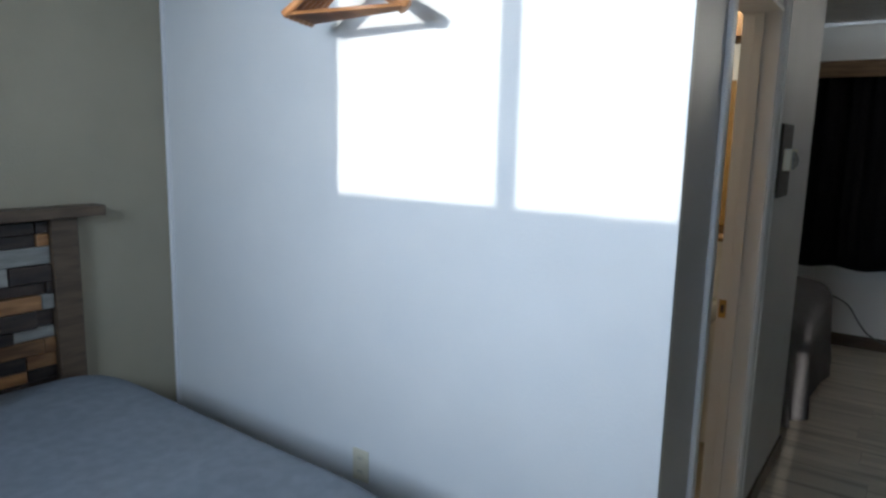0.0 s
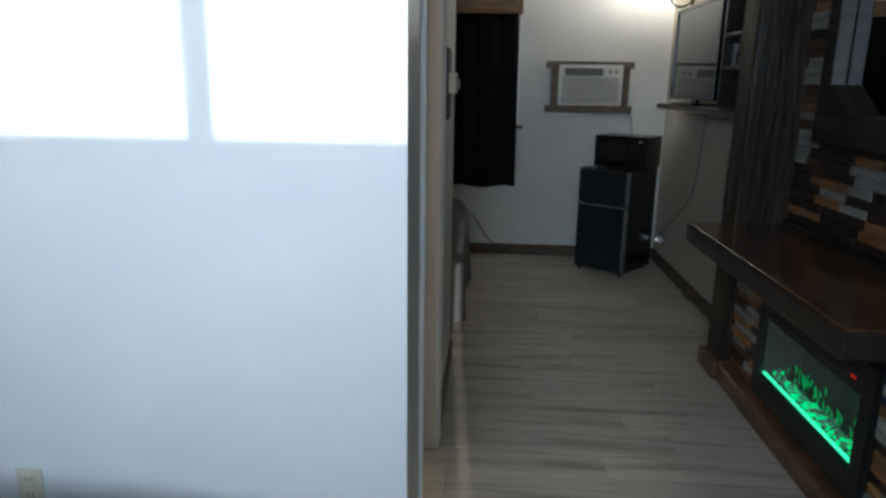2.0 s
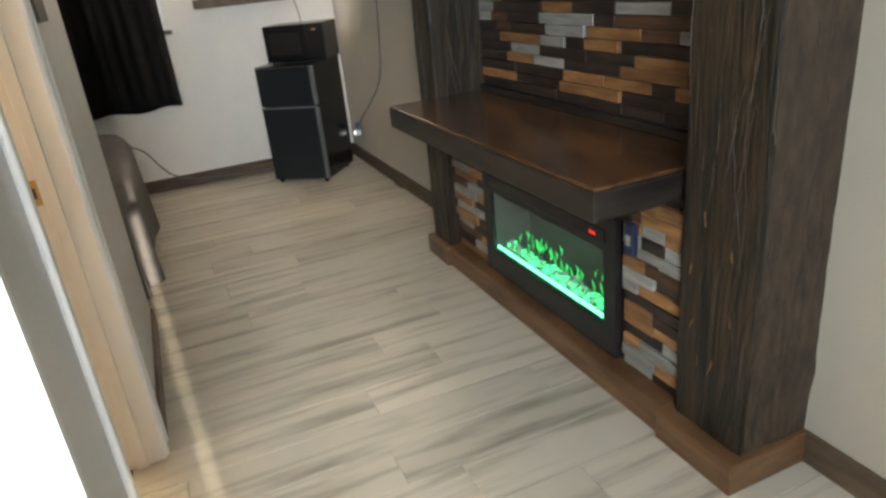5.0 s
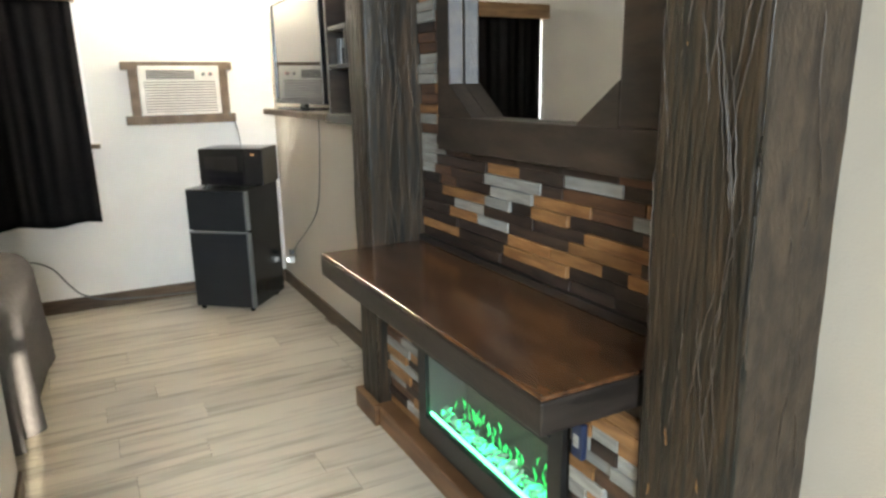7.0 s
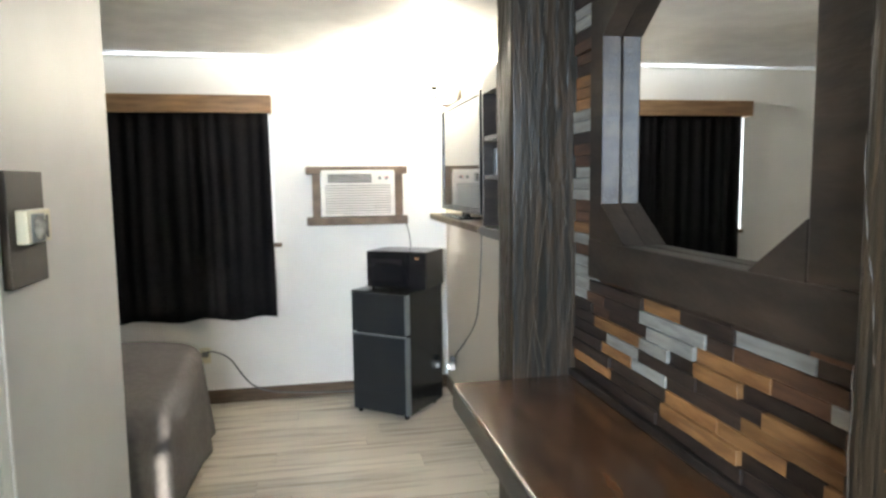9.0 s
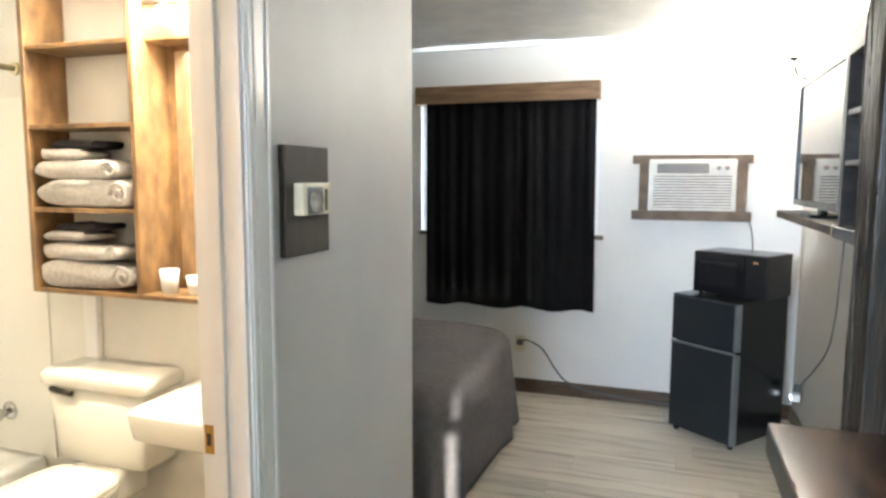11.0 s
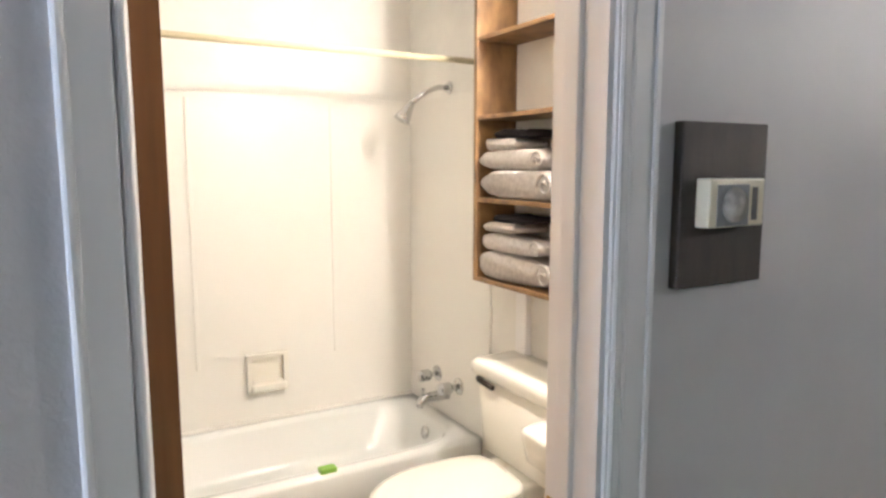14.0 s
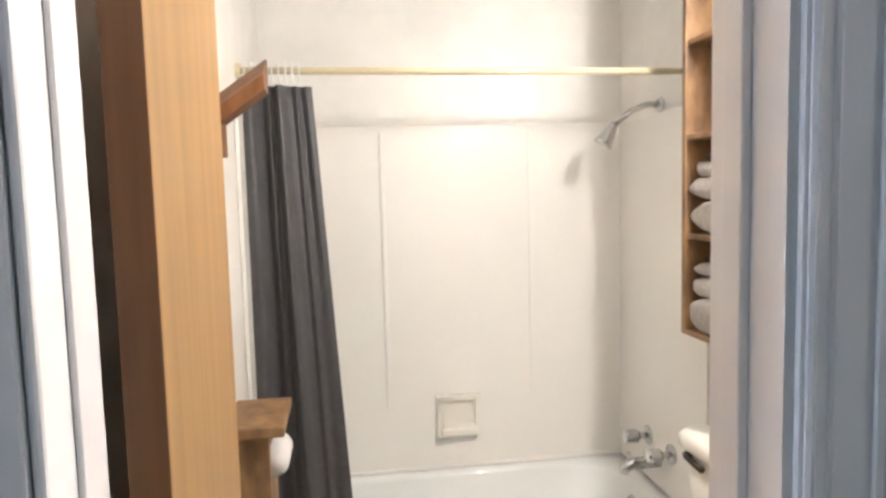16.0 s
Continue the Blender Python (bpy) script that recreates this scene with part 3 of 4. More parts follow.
# sconce
sc = thing("wall_sconce", "lit wall sconce with a white glass bell shade", "lamp")
part("back_plate", lathe([(0.001, 0), (0.055, 0.004), (0.05, 0.015), (0.02, 0.022)], 20), DARKMETAL, sc).matrix_local = pose(EAST, 4.12, 2.165, 0, -90, 0)
for off in (0.0, 0.028):
    loop = [(1.69 - 0.09 * (1 - math.cos(math.pi * k / 9)) * (0.9 - off * 3), 4.12 + off * 0.6, 2.165 - 0.06 * math.sin(math.pi * k / 9) * (1 + off * 4)) for k in range(10)]
    part("arm", tube(loop + [(1.525, 4.12 + off * 0.2, 2.19), (1.525, 4.12, 2.22)], 0.0055, 8), DARKMETAL, sc, "curled dark metal arm", True)
part("cup", lathe([(0.012, 2.205), (0.026, 2.215), (0.03, 2.228)], 16, (1.525, 4.12, 0)), DARKMETAL, sc, "", True)
part("shade", lathe([(0.02, 2.222), (0.05, 2.236), (0.068, 2.275), (0.082, 2.345), (0.078, 2.346), (0.062, 2.278), (0.044, 2.243), (0.018, 2.23)], 24, (1.525, 4.12, 0)), BULB, sc, "glowing white glass bell shade", True)

# ---- north wall: air conditioner, curtain, valance ----
ac = thing("air_conditioner", "ivory window air conditioner built into the white wall", "air conditioner")
AX0, AX1, AZ0, AZ1 = 0.768, 1.305, 1.347, 1.685
part("case", box(AX0, AX1, NORTH - 0.055, NORTH - 0.001, AZ0, AZ1, 0.01), ACPLASTIC, ac)
part("sleeve", box(AX0, AX1, NORTH - 0.001, NORTH + 0.1, AZ0, 1.65), ACPLASTIC, ac)
part("top_vent", box(AX0 + 0.05, AX1 - 0.17, NORTH - 0.058, NORTH - 0.054, AZ1 - 0.095, AZ1 - 0.03), DARKSLOT, ac, "dark louvre opening")
for k in range(5):
    part("louvre", box(AX0 + 0.05, AX1 - 0.17, NORTH - 0.064, NORTH - 0.057, AZ1 - 0.09 + 0.013 * k, AZ1 - 0.087 + 0.013 * k), ACPLASTIC, ac)
part("badge", box(AX1 - 0.075, AX1 - 0.045, NORTH - 0.0625, NORTH - 0.06, AZ1 - 0.062, AZ1 - 0.05), REDLED, ac, "tiny red indicator")
part("control_panel", box(AX1 - 0.15, AX1 - 0.02, NORTH - 0.06, NORTH - 0.054, AZ1 - 0.1, AZ1 - 0.025, 0.002), ACPLASTIC, ac)
for k in range(2):
    part("knob", lathe([(0.014, 0), (0.012, 0.012), (0.001, 0.013)], 12), GREYEDGE, ac).matrix_local = pose(AX1 - 0.11 + 0.05 * k, NORTH - 0.06, AZ1 - 0.06, 90)
for k in range(11):
    z = AZ0 + 0.025 + 0.0185 * k
    part("grille_slat", box(AX0 + 0.03, AX1 - 0.03, NORTH - 0.062, NORTH - 0.054, z, z + 0.0115, 0.0015), ACPLASTIC, ac)
part("grille_shadow", box(AX0 + 0.03, AX1 - 0.03, NORTH - 0.0565, NORTH - 0.0545, AZ0 + 0.02, AZ0 + 0.228), DARKSLOT, ac)
part("frame_board", box(0.662, 1.398, NORTH - 0.05, NORTH, 1.655, 1.71, 0.004), ACWOOD, ac, "weathered brown timber frame board")
part("frame_board", box(0.662, 1.40, NORTH - 0.05, NORTH, 1.283, 1.345, 0.004), ACWOOD, ac, "weathered brown timber frame board")
part("frame_board", box(0.705, 0.766, NORTH - 0.045, NORTH, 1.345, 1.655, 0.004), ACWOOD, ac, "weathered brown timber frame board")
part("frame_board", box(1.307, 1.365, NORTH - 0.045, NORTH, 1.345, 1.655, 0.004), ACWOOD, ac, "weathered brown timber frame board")

val = thing("window_valance", "honey brown wooden box valance above the black curtain", "valance")
part("front_board", box(-0.875, 0.44, NORTH - 0.10, NORTH - 0.08, 2.085, 2.207, 0.004), PINE, val)
part("end_board", box(-0.875, -0.855, NORTH - 0.08, NORTH, 2.085, 2.207, 0.003), PINE, val)
part("end_board", box(0.42, 0.44, NORTH - 0.08, NORTH, 2.085, 2.207, 0.003), PINE, val)


def drape(width, height, folds, amp, seed, flare=0.0, nx=150, nz=24, thick=0.004):
    """Hanging cloth in the x-z plane from z=0 down, gathered in uneven folds, with two faces."""
    sheets = []
    bm = bmesh.new()
    for off in (0.0, thick):
        rows = []
        for j in range(nz + 1):
            v = j / nz
            row = []
            for i in range(nx + 1):
                u = i / nx
                ph = u * folds * 2 * math.pi + 3.2 * noise.noise((u * 3, seed, 0)) + 0.5 * noise.noise((u * 5, v * 1.5, seed))
                y = amp * math.sin(ph) * (0.6 + 0.4 * v) + amp * 0.5 * math.sin(ph * 2.3 + seed)
                z = -height * v + 0.012 * v * math.sin(ph * 0.5 + seed)
                row.append(bm.verts.new((u * width * (1 + flare * v), y + off, z)))
            rows.append(row)
        for a, b in zip(rows, rows[1:]):
            for i in range(nx):
                bm.faces.new((a[i], a[i + 1], b[i + 1], b[i]))
        sheets.append(rows)
    f0, f1 = sheets
    for i in range(nx):
        bm.faces.new((f0[-1][i], f0[-1][i + 1], f1[-1][i + 1], f1[-1][i]))
        bm.faces.new((f0[0][i], f0[0][i + 1], f1[0][i + 1], f1[0][i]))
    for j in range(nz):
        bm.faces.new((f0[j][0], f0[j + 1][0], f1[j + 1][0], f1[j][0]))
        bm.faces.new((f0[j][nx], f0[j + 1][nx], f1[j + 1][nx], f1[j][nx]))
    return bm


cur = thing("window_curtain", "black blackout curtain hanging in soft folds under the valance", "curtain", at=(-0.80, NORTH - 0.058, 2.16))
part("cloth", drape(1.215, 1.53, 6, 0.009, 3.1, 0.012), BLACKOUT, cur, "", True)
part("rod", tube([(-0.03, 0.0, 0.0), (1.24, 0.0, 0.0)], 0.008), DARKMETAL, cur)

# ---- refrigerator and microwave ----
TURN = math.degrees(math.atan2(3.93 - 4.206, 1.284 - 0.945))
fridge = thing("mini_refrigerator", "black two-door mini refrigerator standing on the wooden floor", "refrigerator", at=(0.945, 4.206, 0), turn=TURN)
FW = 0.437
part("cabinet_body", box(0.003, FW - 0.003, 0.045, 0.505, 0.02, 0.85, 0.006), BLACKGLOSS, fridge)
part("top_cap", box(0, FW, 0.0, 0.505, 0.85, 0.862, 0.004), BLACKGLOSS, fridge)
d1 = part("freezer_door", box(0, FW, 0, 0.045, 0.578, 0.849, 0.008), FRIDGEDOOR, fridge, "dark steel freezer door")
d2 = part("main_door", box(0, FW, 0, 0.045, 0.03, 0.562, 0.008), FRIDGEDOOR, fridge, "dark steel lower door")
part("handle_trim", box(0.0, FW, -0.006, 0.01, 0.560, 0.572, 0.003), GREYEDGE, d2)
part("edge_trim", box(FW - 0.012, FW + 0.003, -0.003, 0.046, 0.58, 0.848, 0.002), GREYEDGE, d1)
part("edge_trim", box(FW - 0.012, FW + 0.003, -0.003, 0.046, 0.03, 0.558, 0.002), GREYEDGE, d2)
for fx in (0.03, FW - 0.03):
    for fy in (0.04, 0.42):
        part("foot", lathe([(0.015, 0), (0.018, 0.02)], 10, (fx, fy, 0)), BLACKGLOSS, fridge)
mw = thing("microwave_oven", "black microwave oven standing on top of the mini refrigerator", "microwave", at=(1.058, 4.235, 0.862), turn=TURN + 6)
part("case", box(0, 0.445, 0.012, 0.31, 0.012, 0.262, 0.006), BLACKGLOSS, mw)
part("door", box(0.0, 0.315, 0, 0.013, 0.015, 0.26, 0.004), OVENGLASS, mw, "black glass door")
part("window", box(0.04, 0.27, -0.002, 0.001, 0.06, 0.21, 0.001), SCREEN, mw)
part("control_panel", box(0.318, 0.445, 0, 0.013, 0.015, 0.26, 0.004), BLACKGLOSS, mw)
part("display", box(0.335, 0.43, -0.002, 0.001, 0.205, 0.235), OVENGLASS, mw)
for k in range(2):
    part("display_digit", box(0.37 + 0.016 * k, 0.377 + 0.016 * k, -0.003, -0.0015, 0.214, 0.226), glow("amber_led", (1.0, 0.55, 0.25), 0.1), mw, "amber glowing digit")
for fx in (0.03, 0.41):
    for fy in (0.04, 0.28):
        part("foot", lathe([(0.012, 0), (0.012, 0.013)], 8, (fx, fy, 0)), BLACKGLOSS, mw)


def outlet(name, label, at, turn):
    o = thing(name, label, "outlet", at=at, turn=turn)
    part("cover_plate", box(-0.036, 0.036, -0.006, 0, -0.058, 0.058, 0.003), IVORY, o)
    for z in (-0.024, 0.024):
        s = part("socket", box(-0.017, 0.017, -0.009, -0.005, z - 0.016, z + 0.016, 0.003), IVORY, o)
        for sx in (-0.007, 0.006):
            part("slot", box(sx, sx + 0.002, -0.0098, -0.0085, z - 0.002, z + 0.009), DARKSLOT, s)
    return o


outlet("wall_outlet", "ivory duplex outlet on the white partition wall", (-1.02, PART, 0.42), 0)
outlet("wall_outlet", "ivory duplex outlet beside the bed with a plug in it", (-0.09, NORTH, 0.36), 0)
outlet("wall_outlet", "ivory outlet with plugs on the greige wall", (EAST, 4.30, 0.28), 90)


def cord(name, label, pts, r=0.005, plug=None):
    c = thing(name, label, "cable")
    sm = []
    P = [Vector(p) for p in pts]
    for i in range(len(P) - 1):
        p0, p1, p2, p3 = P[max(i - 1, 0)], P[i], P[i + 1], P[min(i + 2, len(P) - 1)]
        for k in range(8):
            t = k / 8
            sm.append(0.5 * ((2 * p1) + (p2 - p0) * t + (2 * p0 - 5 * p1 + 4 * p2 - p3) * t * t + (3 * p1 - p0 - 3 * p2 + p3) * t ** 3))
    sm.append(P[-1])
    part("wire", tube(sm, r, 8), CABLE, c, "", True)
    if plug:
        part("plug", box(*plug, 0.006), CABLE, c)
    return c


cord("power_cord", "grey power cord looping from the outlet to the floor", [(-0.085, NORTH - 0.04, 0.375), (-0.03, NORTH - 0.06, 0.40), (0.08, NORTH - 0.05, 0.34), (0.17, NORTH - 0.03, 0.2), (0.25, NORTH - 0.025, 0.115), (0.42, NORTH - 0.03, 0.06), (0.85, NORTH - 0.03, 0.03), (1.1, NORTH - 0.025, 0.02)], 0.006, (-0.11, -0.065, NORTH - 0.045, NORTH - 0.011, 0.355, 0.395))
cord("power_cord", "thin dark cord hanging from the television shelf to the outlet", [(1.69, 3.50, 1.345), (1.688, 3.52, 1.1), (1.685, 3.62, 0.75), (1.688, 3.95, 0.52), (1.686, 4.2, 0.38), (1.68, 4.29, 0.30)], 0.004, (1.655, 1.69, 4.28, 4.32, 0.285, 0.325))
cord("power_cord", "thin pale cord from the air conditioner down the wall", [(1.345, NORTH - 0.06, 1.36), (1.40, NORTH - 0.03, 1.25), (1.42, NORTH - 0.02, 1.12), (1.43, NORTH - 0.02, 0.9)], 0.004)
ch = thing("plug_adapter", "small white plug adapter with a light in the outlet", "adapter")
part("adapter_body", box(1.64, 1.688, 4.275, 4.325, 0.225, 0.272, 0.008), LINEN, ch)
part("indicator", box(1.634, 1.641, 4.287, 4.310, 0.238, 0.26, 0.003), glow("night_light", (0.85, 0.92, 1.0), 1.5), ch)

# ---- beds ----


def bedding(x0, x1, y0, y1, top, low, seed, folds=16, fold=0.03, n=220, power=9.0, flare=0.035):
    """A draped cover: rounded top edge, skirt falling in folds that grow towards the hem."""
    cx, cy, hx, hy = (x0 + x1) / 2, (y0 + y1) / 2, (x1 - x0) / 2, (y1 - y0) / 2
    rings = []

    def ring(s, z, f, out=0.0):
        r = []
        for k in range(n):
            a = 2 * math.pi * k / n
            c, q = math.cos(a), math.sin(a)
            e = 2 / power
            px, py = math.copysign(abs(c) ** e, c), math.copysign(abs(q) ** e, q)
            w = f * (math.sin(a * folds + 2.2 * noise.noise((c * 2, q * 2, seed))) * 0.6 + 1.1 * noise.noise((c * 5, q * 5, seed + 2)))
            dz = 0.014 * noise.noise((px * s * hx * 2.5, py * s * hy * 2.5, seed)) if f == 0 else 0.25 * w
            r.append((cx + px * (hx * s + out + w), cy + py * (hy * s + out + w), z + dz))
        return r

    for s in (0.02, 0.2, 0.4, 0.6, 0.75, 0.86, 0.93):
        rings.append(ring(s, top, 0))
    rings.append(ring(0.97, top - 0.012, 0.0))
    rings.append(ring(0.993, top - 0.04, fold * 0.1))
    steps = 12
    for k in range(steps + 1):
        v = k / steps
        rings.append(ring(1.0, top - 0.075 - (top - 0.075 - low) * v, fold * (0.15 + 0.85 * v), 0.012 + flare * v))
    return loft(rings)


def bed(name, label, x0, x1, y0, y1, top, low, mat, seed, **drop):
    b = thing(name, label, "bed")
    part("base", box(x0 + 0.12, x1 - 0.12, y0 + 0.12, y1 - 0.12, 0.06, 0.3, 0.02), LINEN, b)
    part("mattress", box(x0 + 0.1, x1 - 0.1, y0 + 0.1, y1 - 0.1, 0.3, top - 0.04, 0.04), LINEN, b)
    part("bedspread", bedding(x0, x1, y0, y1, top, low, seed, **drop), mat, b, "draped cover with soft folds", True)
    for lx in (x0 + 0.1, x1 - 0.15):
        for ly in (y0 + 0.12, y1 - 0.12):
            part("leg", box(lx, lx + 0.05, ly, ly + 0.05, 0, 0.06), BASEWOOD, b)
    return b


bed("bed", "bed with a smooth grey cover hanging to the floor", -2.0, 0.038, 2.44, 3.99, 0.645, 0.035, SPREAD, 1.7, power=6.0, fold=0.05, flare=0.022)
bed("bed", "bed with a blue-grey cover beside the sunlit wall", -2.08, -0.28, -1.58, -0.15, 0.645, 0.1, SHEET, 4.4).matrix_world = pose(-2.08, -0.125, 0, 0, 0, -1.6) @ pose(2.08, 0.125, 0)

pil = thing("pillow", "plump white pillow leaning on the wooden headboard", "pillow", at=(-1.92, -0.93, 0.675), turn=0)
rings = []
for k in range(13):
    v = -1 + 2 * k / 12
    w = max(0.02, (1 - abs(v) ** 3.0)) ** 0.5
    rings.append([(0.10 * w * math.cos(a) * (0.75 + 0.25 * abs(math.cos(a))) - 0.05 * math.sin(a), v * 0.33, 0.20 + 0.21 * w ** 0.4 * math.sin(a) + 0.01 * noise.noise((v * 3, a, 1))) for a in [2 * math.pi * i / 24 for i in range(24)]])
part("pillow_case", loft(rings), LINEN, pil, "", True)
hb = thing("headboard", "rustic headboard of mixed brown, tan and grey wood strips", "headboard")
part("top_rail", box(WEST_A, WEST_A + 0.09, -1.68, -0.132, 1.235, 1.276, 0.006), BASEWOOD, hb, "projecting brown top rail")
part("post", box(WEST_A, WEST_A + 0.055, -0.317, -0.222, 0.5, 1.235, 0.005), BASEWOOD, hb)
part("post", box(WEST_A, WEST_A + 0.055, -1.60, -1.50, 0.5, 1.235, 0.005), BASEWOOD, hb)
part("backing", box(WEST_A, WEST_A + 0.012, -1.50, -0.317, 0.5, 1.235), MANTELEDGE, hb)
rng = random.Random(11)
z = 0.54
while z < 1.225:
    hgt = rng.choice((0.045, 0.055, 0.065))
    y = -1.50
    while y < -0.32:
        ln = min(rng.choice((0.16, 0.24, 0.34)), -0.317 - y)
        part("strip", box(WEST_A + 0.012, WEST_A + rng.choice((0.025, 0.034, 0.042)), y, y + ln - 0.002, z, min(z + hgt - 0.002, 1.234), 0.002, 1), rng.choice((DARKPIECE, DARKPIECE, TANPIECE, GREYPIECE)), hb)
        y += ln
    z += hgt

# wooden hangers on a wall hook rail
rail = thing("hanger_rail", "short dark metal rail on the white wall holding hangers", "rail")
part("rail_bar", tube([(-0.88, PART, 2.085), (-0.88, -0.12, 2.085)], 0.009), DARKMETAL, rail)
part("rail_plate", lathe([(0.03, 0), (0.03, 0.006)], 16), DARKMETAL, rail).matrix_local = pose(-0.88, PART, 2.085, 90)


def hanger(at, turn):
    hg = thing("clothes_hanger", "reddish wooden clothes hanger with a metal hook", "hanger", "hangers on the rail", at, turn)
    arm = []
    for k in range(15):
        u = -1 + 2 * k / 14
        arm.append((u * 0.205, 0, -0.075 - 0.105 * abs(u) ** 1.3))
    part("shoulder", tube(arm, [0.008 + 0.006 * abs(-1 + 2 * k / 14) for k in range(15)], 8), HANGERWOOD, hg, "", True)
    part("bar", tube([(-0.19, 0, -0.178), (0.19, 0, -0.178)], 0.006, 8), HANGERWOOD, hg, "", True)
    part("hook", tube([(0, 0, -0.078), (0, 0, -0.03)] + [(0.02 * math.sin(a), 0, -0.012 - 0.02 * math.cos(a) + 0.012) for a in [math.pi * k / 6 - 0.2 for k in range(8)]], 0.0022, 6), CHROME, hg)
    return hg


for k in range(6):
    hanger((-0.93 + 0.010 * k, 0.05 - 0.018 * k, 2.07), -6 + 3 * k)

# ---- thermostat ----
th = thing("thermostat", "ivory dial thermostat on a dark brown wooden wall board", "thermostat")
part("board", box(0.0, 0.02, 1.342, 1.557, 1.357, 1.634, 0.003), BOARD, th, "dark brown backing board")
cv = part("cover", box(0.02, 0.048, 1.376, 1.516, 1.46, 1.541, 0.004), IVORY, th, "ivory plastic cover")
part("dial_plate", box(0.047, 0.0492, 1.395, 1.475, 1.462, 1.531, 0.001), GREYEDGE, cv)
part("dial", lathe([(0.03, 0), (0.028, 0.006), (0.02, 0.008), (0.018, 0.013), (0.001, 0.014)], 24), DIALGREY, cv, "round dial behind a clear window", True).matrix_local = pose(0.049, 1.437, 1.497, 0, 90, 0)
part("gauge", box(0.0475, 0.0492, 1.483, 1.497, 1.47, 1.526), DARKSLOT, cv)

# ---- bathroom ----
dr = thing("bathroom_door", "honey-coloured wooden door standing open into the bathroom", "door", at=(-0.152, 0.534, 0), turn=0)
part("leaf", box(-0.62, 0.0, 0.0, 0.042, 0.012, 2.0, 0.002), DOORWOOD, dr)
part("edge_band", box(0.0, 0.003, 0.0, 0.042, 0.012, 2.0), DOOREDGE, dr, "dark brown door edge")
for z in (0.25, 0.6):
    part("hinge", tube([(-0.004, 0.045, z - 0.04), (-0.004, 0.045, z + 0.04)], 0.006), BRASS, dr)
dr.matrix_world = pose(-0.155, 0.546, 0, 0, 0, 3.0)

TX = -1.68
tub = thing("bathtub", "white enamel bathtub set between the bathroom walls", "bathtub")
TY0, TY1, TZ = 0.452, 2.078, 0.315
cx, cy = (BATH_W + TX) / 2, (TY0 + TY1) / 2
rg = [oval(cx, cy, 0.0, (TX - BATH_W) / 2 - 0.006, (TY1 - TY0) / 2, 64, 40), oval(cx, cy, TZ - 0.02, (TX - BATH_W) / 2 - 0.004, (TY1 - TY0) / 2, 64, 40),
      oval(cx, cy, TZ, (TX - BATH_W) / 2 - 0.012, (TY1 - TY0) / 2 - 0.006, 64, 30), oval(cx, cy, TZ, 0.30, 0.74, 64, 5), oval(cx, cy, TZ - 0.02, 0.285, 0.725, 64, 4.5),
      oval(cx, cy, 0.12, 0.25, 0.66, 64, 4), oval(cx, cy, 0.08, 0.2, 0.6, 64, 4)]
part("basin", loft(rg), TUBMAT, tub, "", True)
part("overflow_plate", lathe([(0.034, 0), (0.032, 0.006), (0.01, 0.01)], 20), CHROME, tub, "round chrome overflow plate", True).matrix_local = pose(cx, cy + 0.700, 0.235, 78)

surr = thing("shower_surround", "glossy cream shower surround panels above the tub", "shower wall")
part("back_panel", box(BATH_W, BATH_W + 0.012, TY0, 2.08, TZ, 1.89, 0.003), SURROUND, surr)
for y in (0.948, 1.622):
    part("rib", box(BATH_W + 0.012, BATH_W + 0.02, y, y + 0.02, TZ + 0.3, 1.86, 0.004), SURROUND, surr)
part("seam_strip", box(BATH_W + 0.012, BATH_W + 0.014, 0.803, 0.807, TZ + 0.02, 1.89), SURROUND, surr)
part("end_panel", box(BATH_W + 0.012, TX + 0.05, 2.068, 2.08, TZ, 1.89, 0.003), SURROUND, surr)
part("end_panel", box(BATH_W + 0.012, TX + 0.05, TY0, TY0 + 0.012, TZ, 1.89, 0.003), SURROUND, surr)
wall("trim_tub_bead", box(BATH_W + 0.012, BATH_W + 0.03, TY0 + 0.012, 2.068, TZ, TZ + 0.014, 0.004), SURROUND)
soap = thing("soap_dish", "cream ceramic soap dish with a recess, on the shower wall", "soap dish")
SY0, SY1, SZ0, SZ1, SX = 1.174, 1.376, 0.462, 0.66, BATH_W + 0.012
bm = wall_with_holes(SX, SX + 0.034, SY0, SY1, SZ1, [(SY0 + 0.025, SY1 - 0.025, SZ0 + 0.055, SZ1 - 0.025), (SY0 - 1, SY1 + 1, -1, SZ0)], "y")
bmesh.ops.bevel(bm, geom=[e for e in bm.edges if e.is_manifold and e.calc_face_angle(0) > 0.5], offset=0.004, segments=2, affect="EDGES")
part("rim", bm, PORCELAIN, soap)
part("recess", box(SX, SX + 0.004, SY0 + 0.025, SY1 - 0.025, SZ0 + 0.05, SZ1 - 0.03), PORCELAIN, soap)
part("tray_lip", box(SX, SX + 0.05, SY0 + 0.015, SY1 - 0.015, SZ0 + 0.012, SZ0 + 0.05, 0.012, 3), PORCELAIN, soap)

sh = thing("shower", "chrome shower head on a bent arm from the shower wall", "shower head")
part("flange", lathe([(0.03, 0), (0.026, 0.008), (0.012, 0.012)], 20), CHROME, sh, "", True).matrix_local = pose(-1.99, 2.068, 1.922, 90)
part("arm", tube([(-1.99, 2.068, 1.922), (-1.99, 2.01, 1.922), (-1.99, 1.95, 1.90), (-1.99, 1.87, 1.845)], 0.0125), CHROME, sh, "", True)
part("head", lathe([(0.016, 0), (0.02, -0.025), (0.036, -0.085), (0.04, -0.096), (0.001, -0.098)], 20), CHROME, sh, "", True).matrix_local = pose(-1.99, 1.872, 1.847, -32)

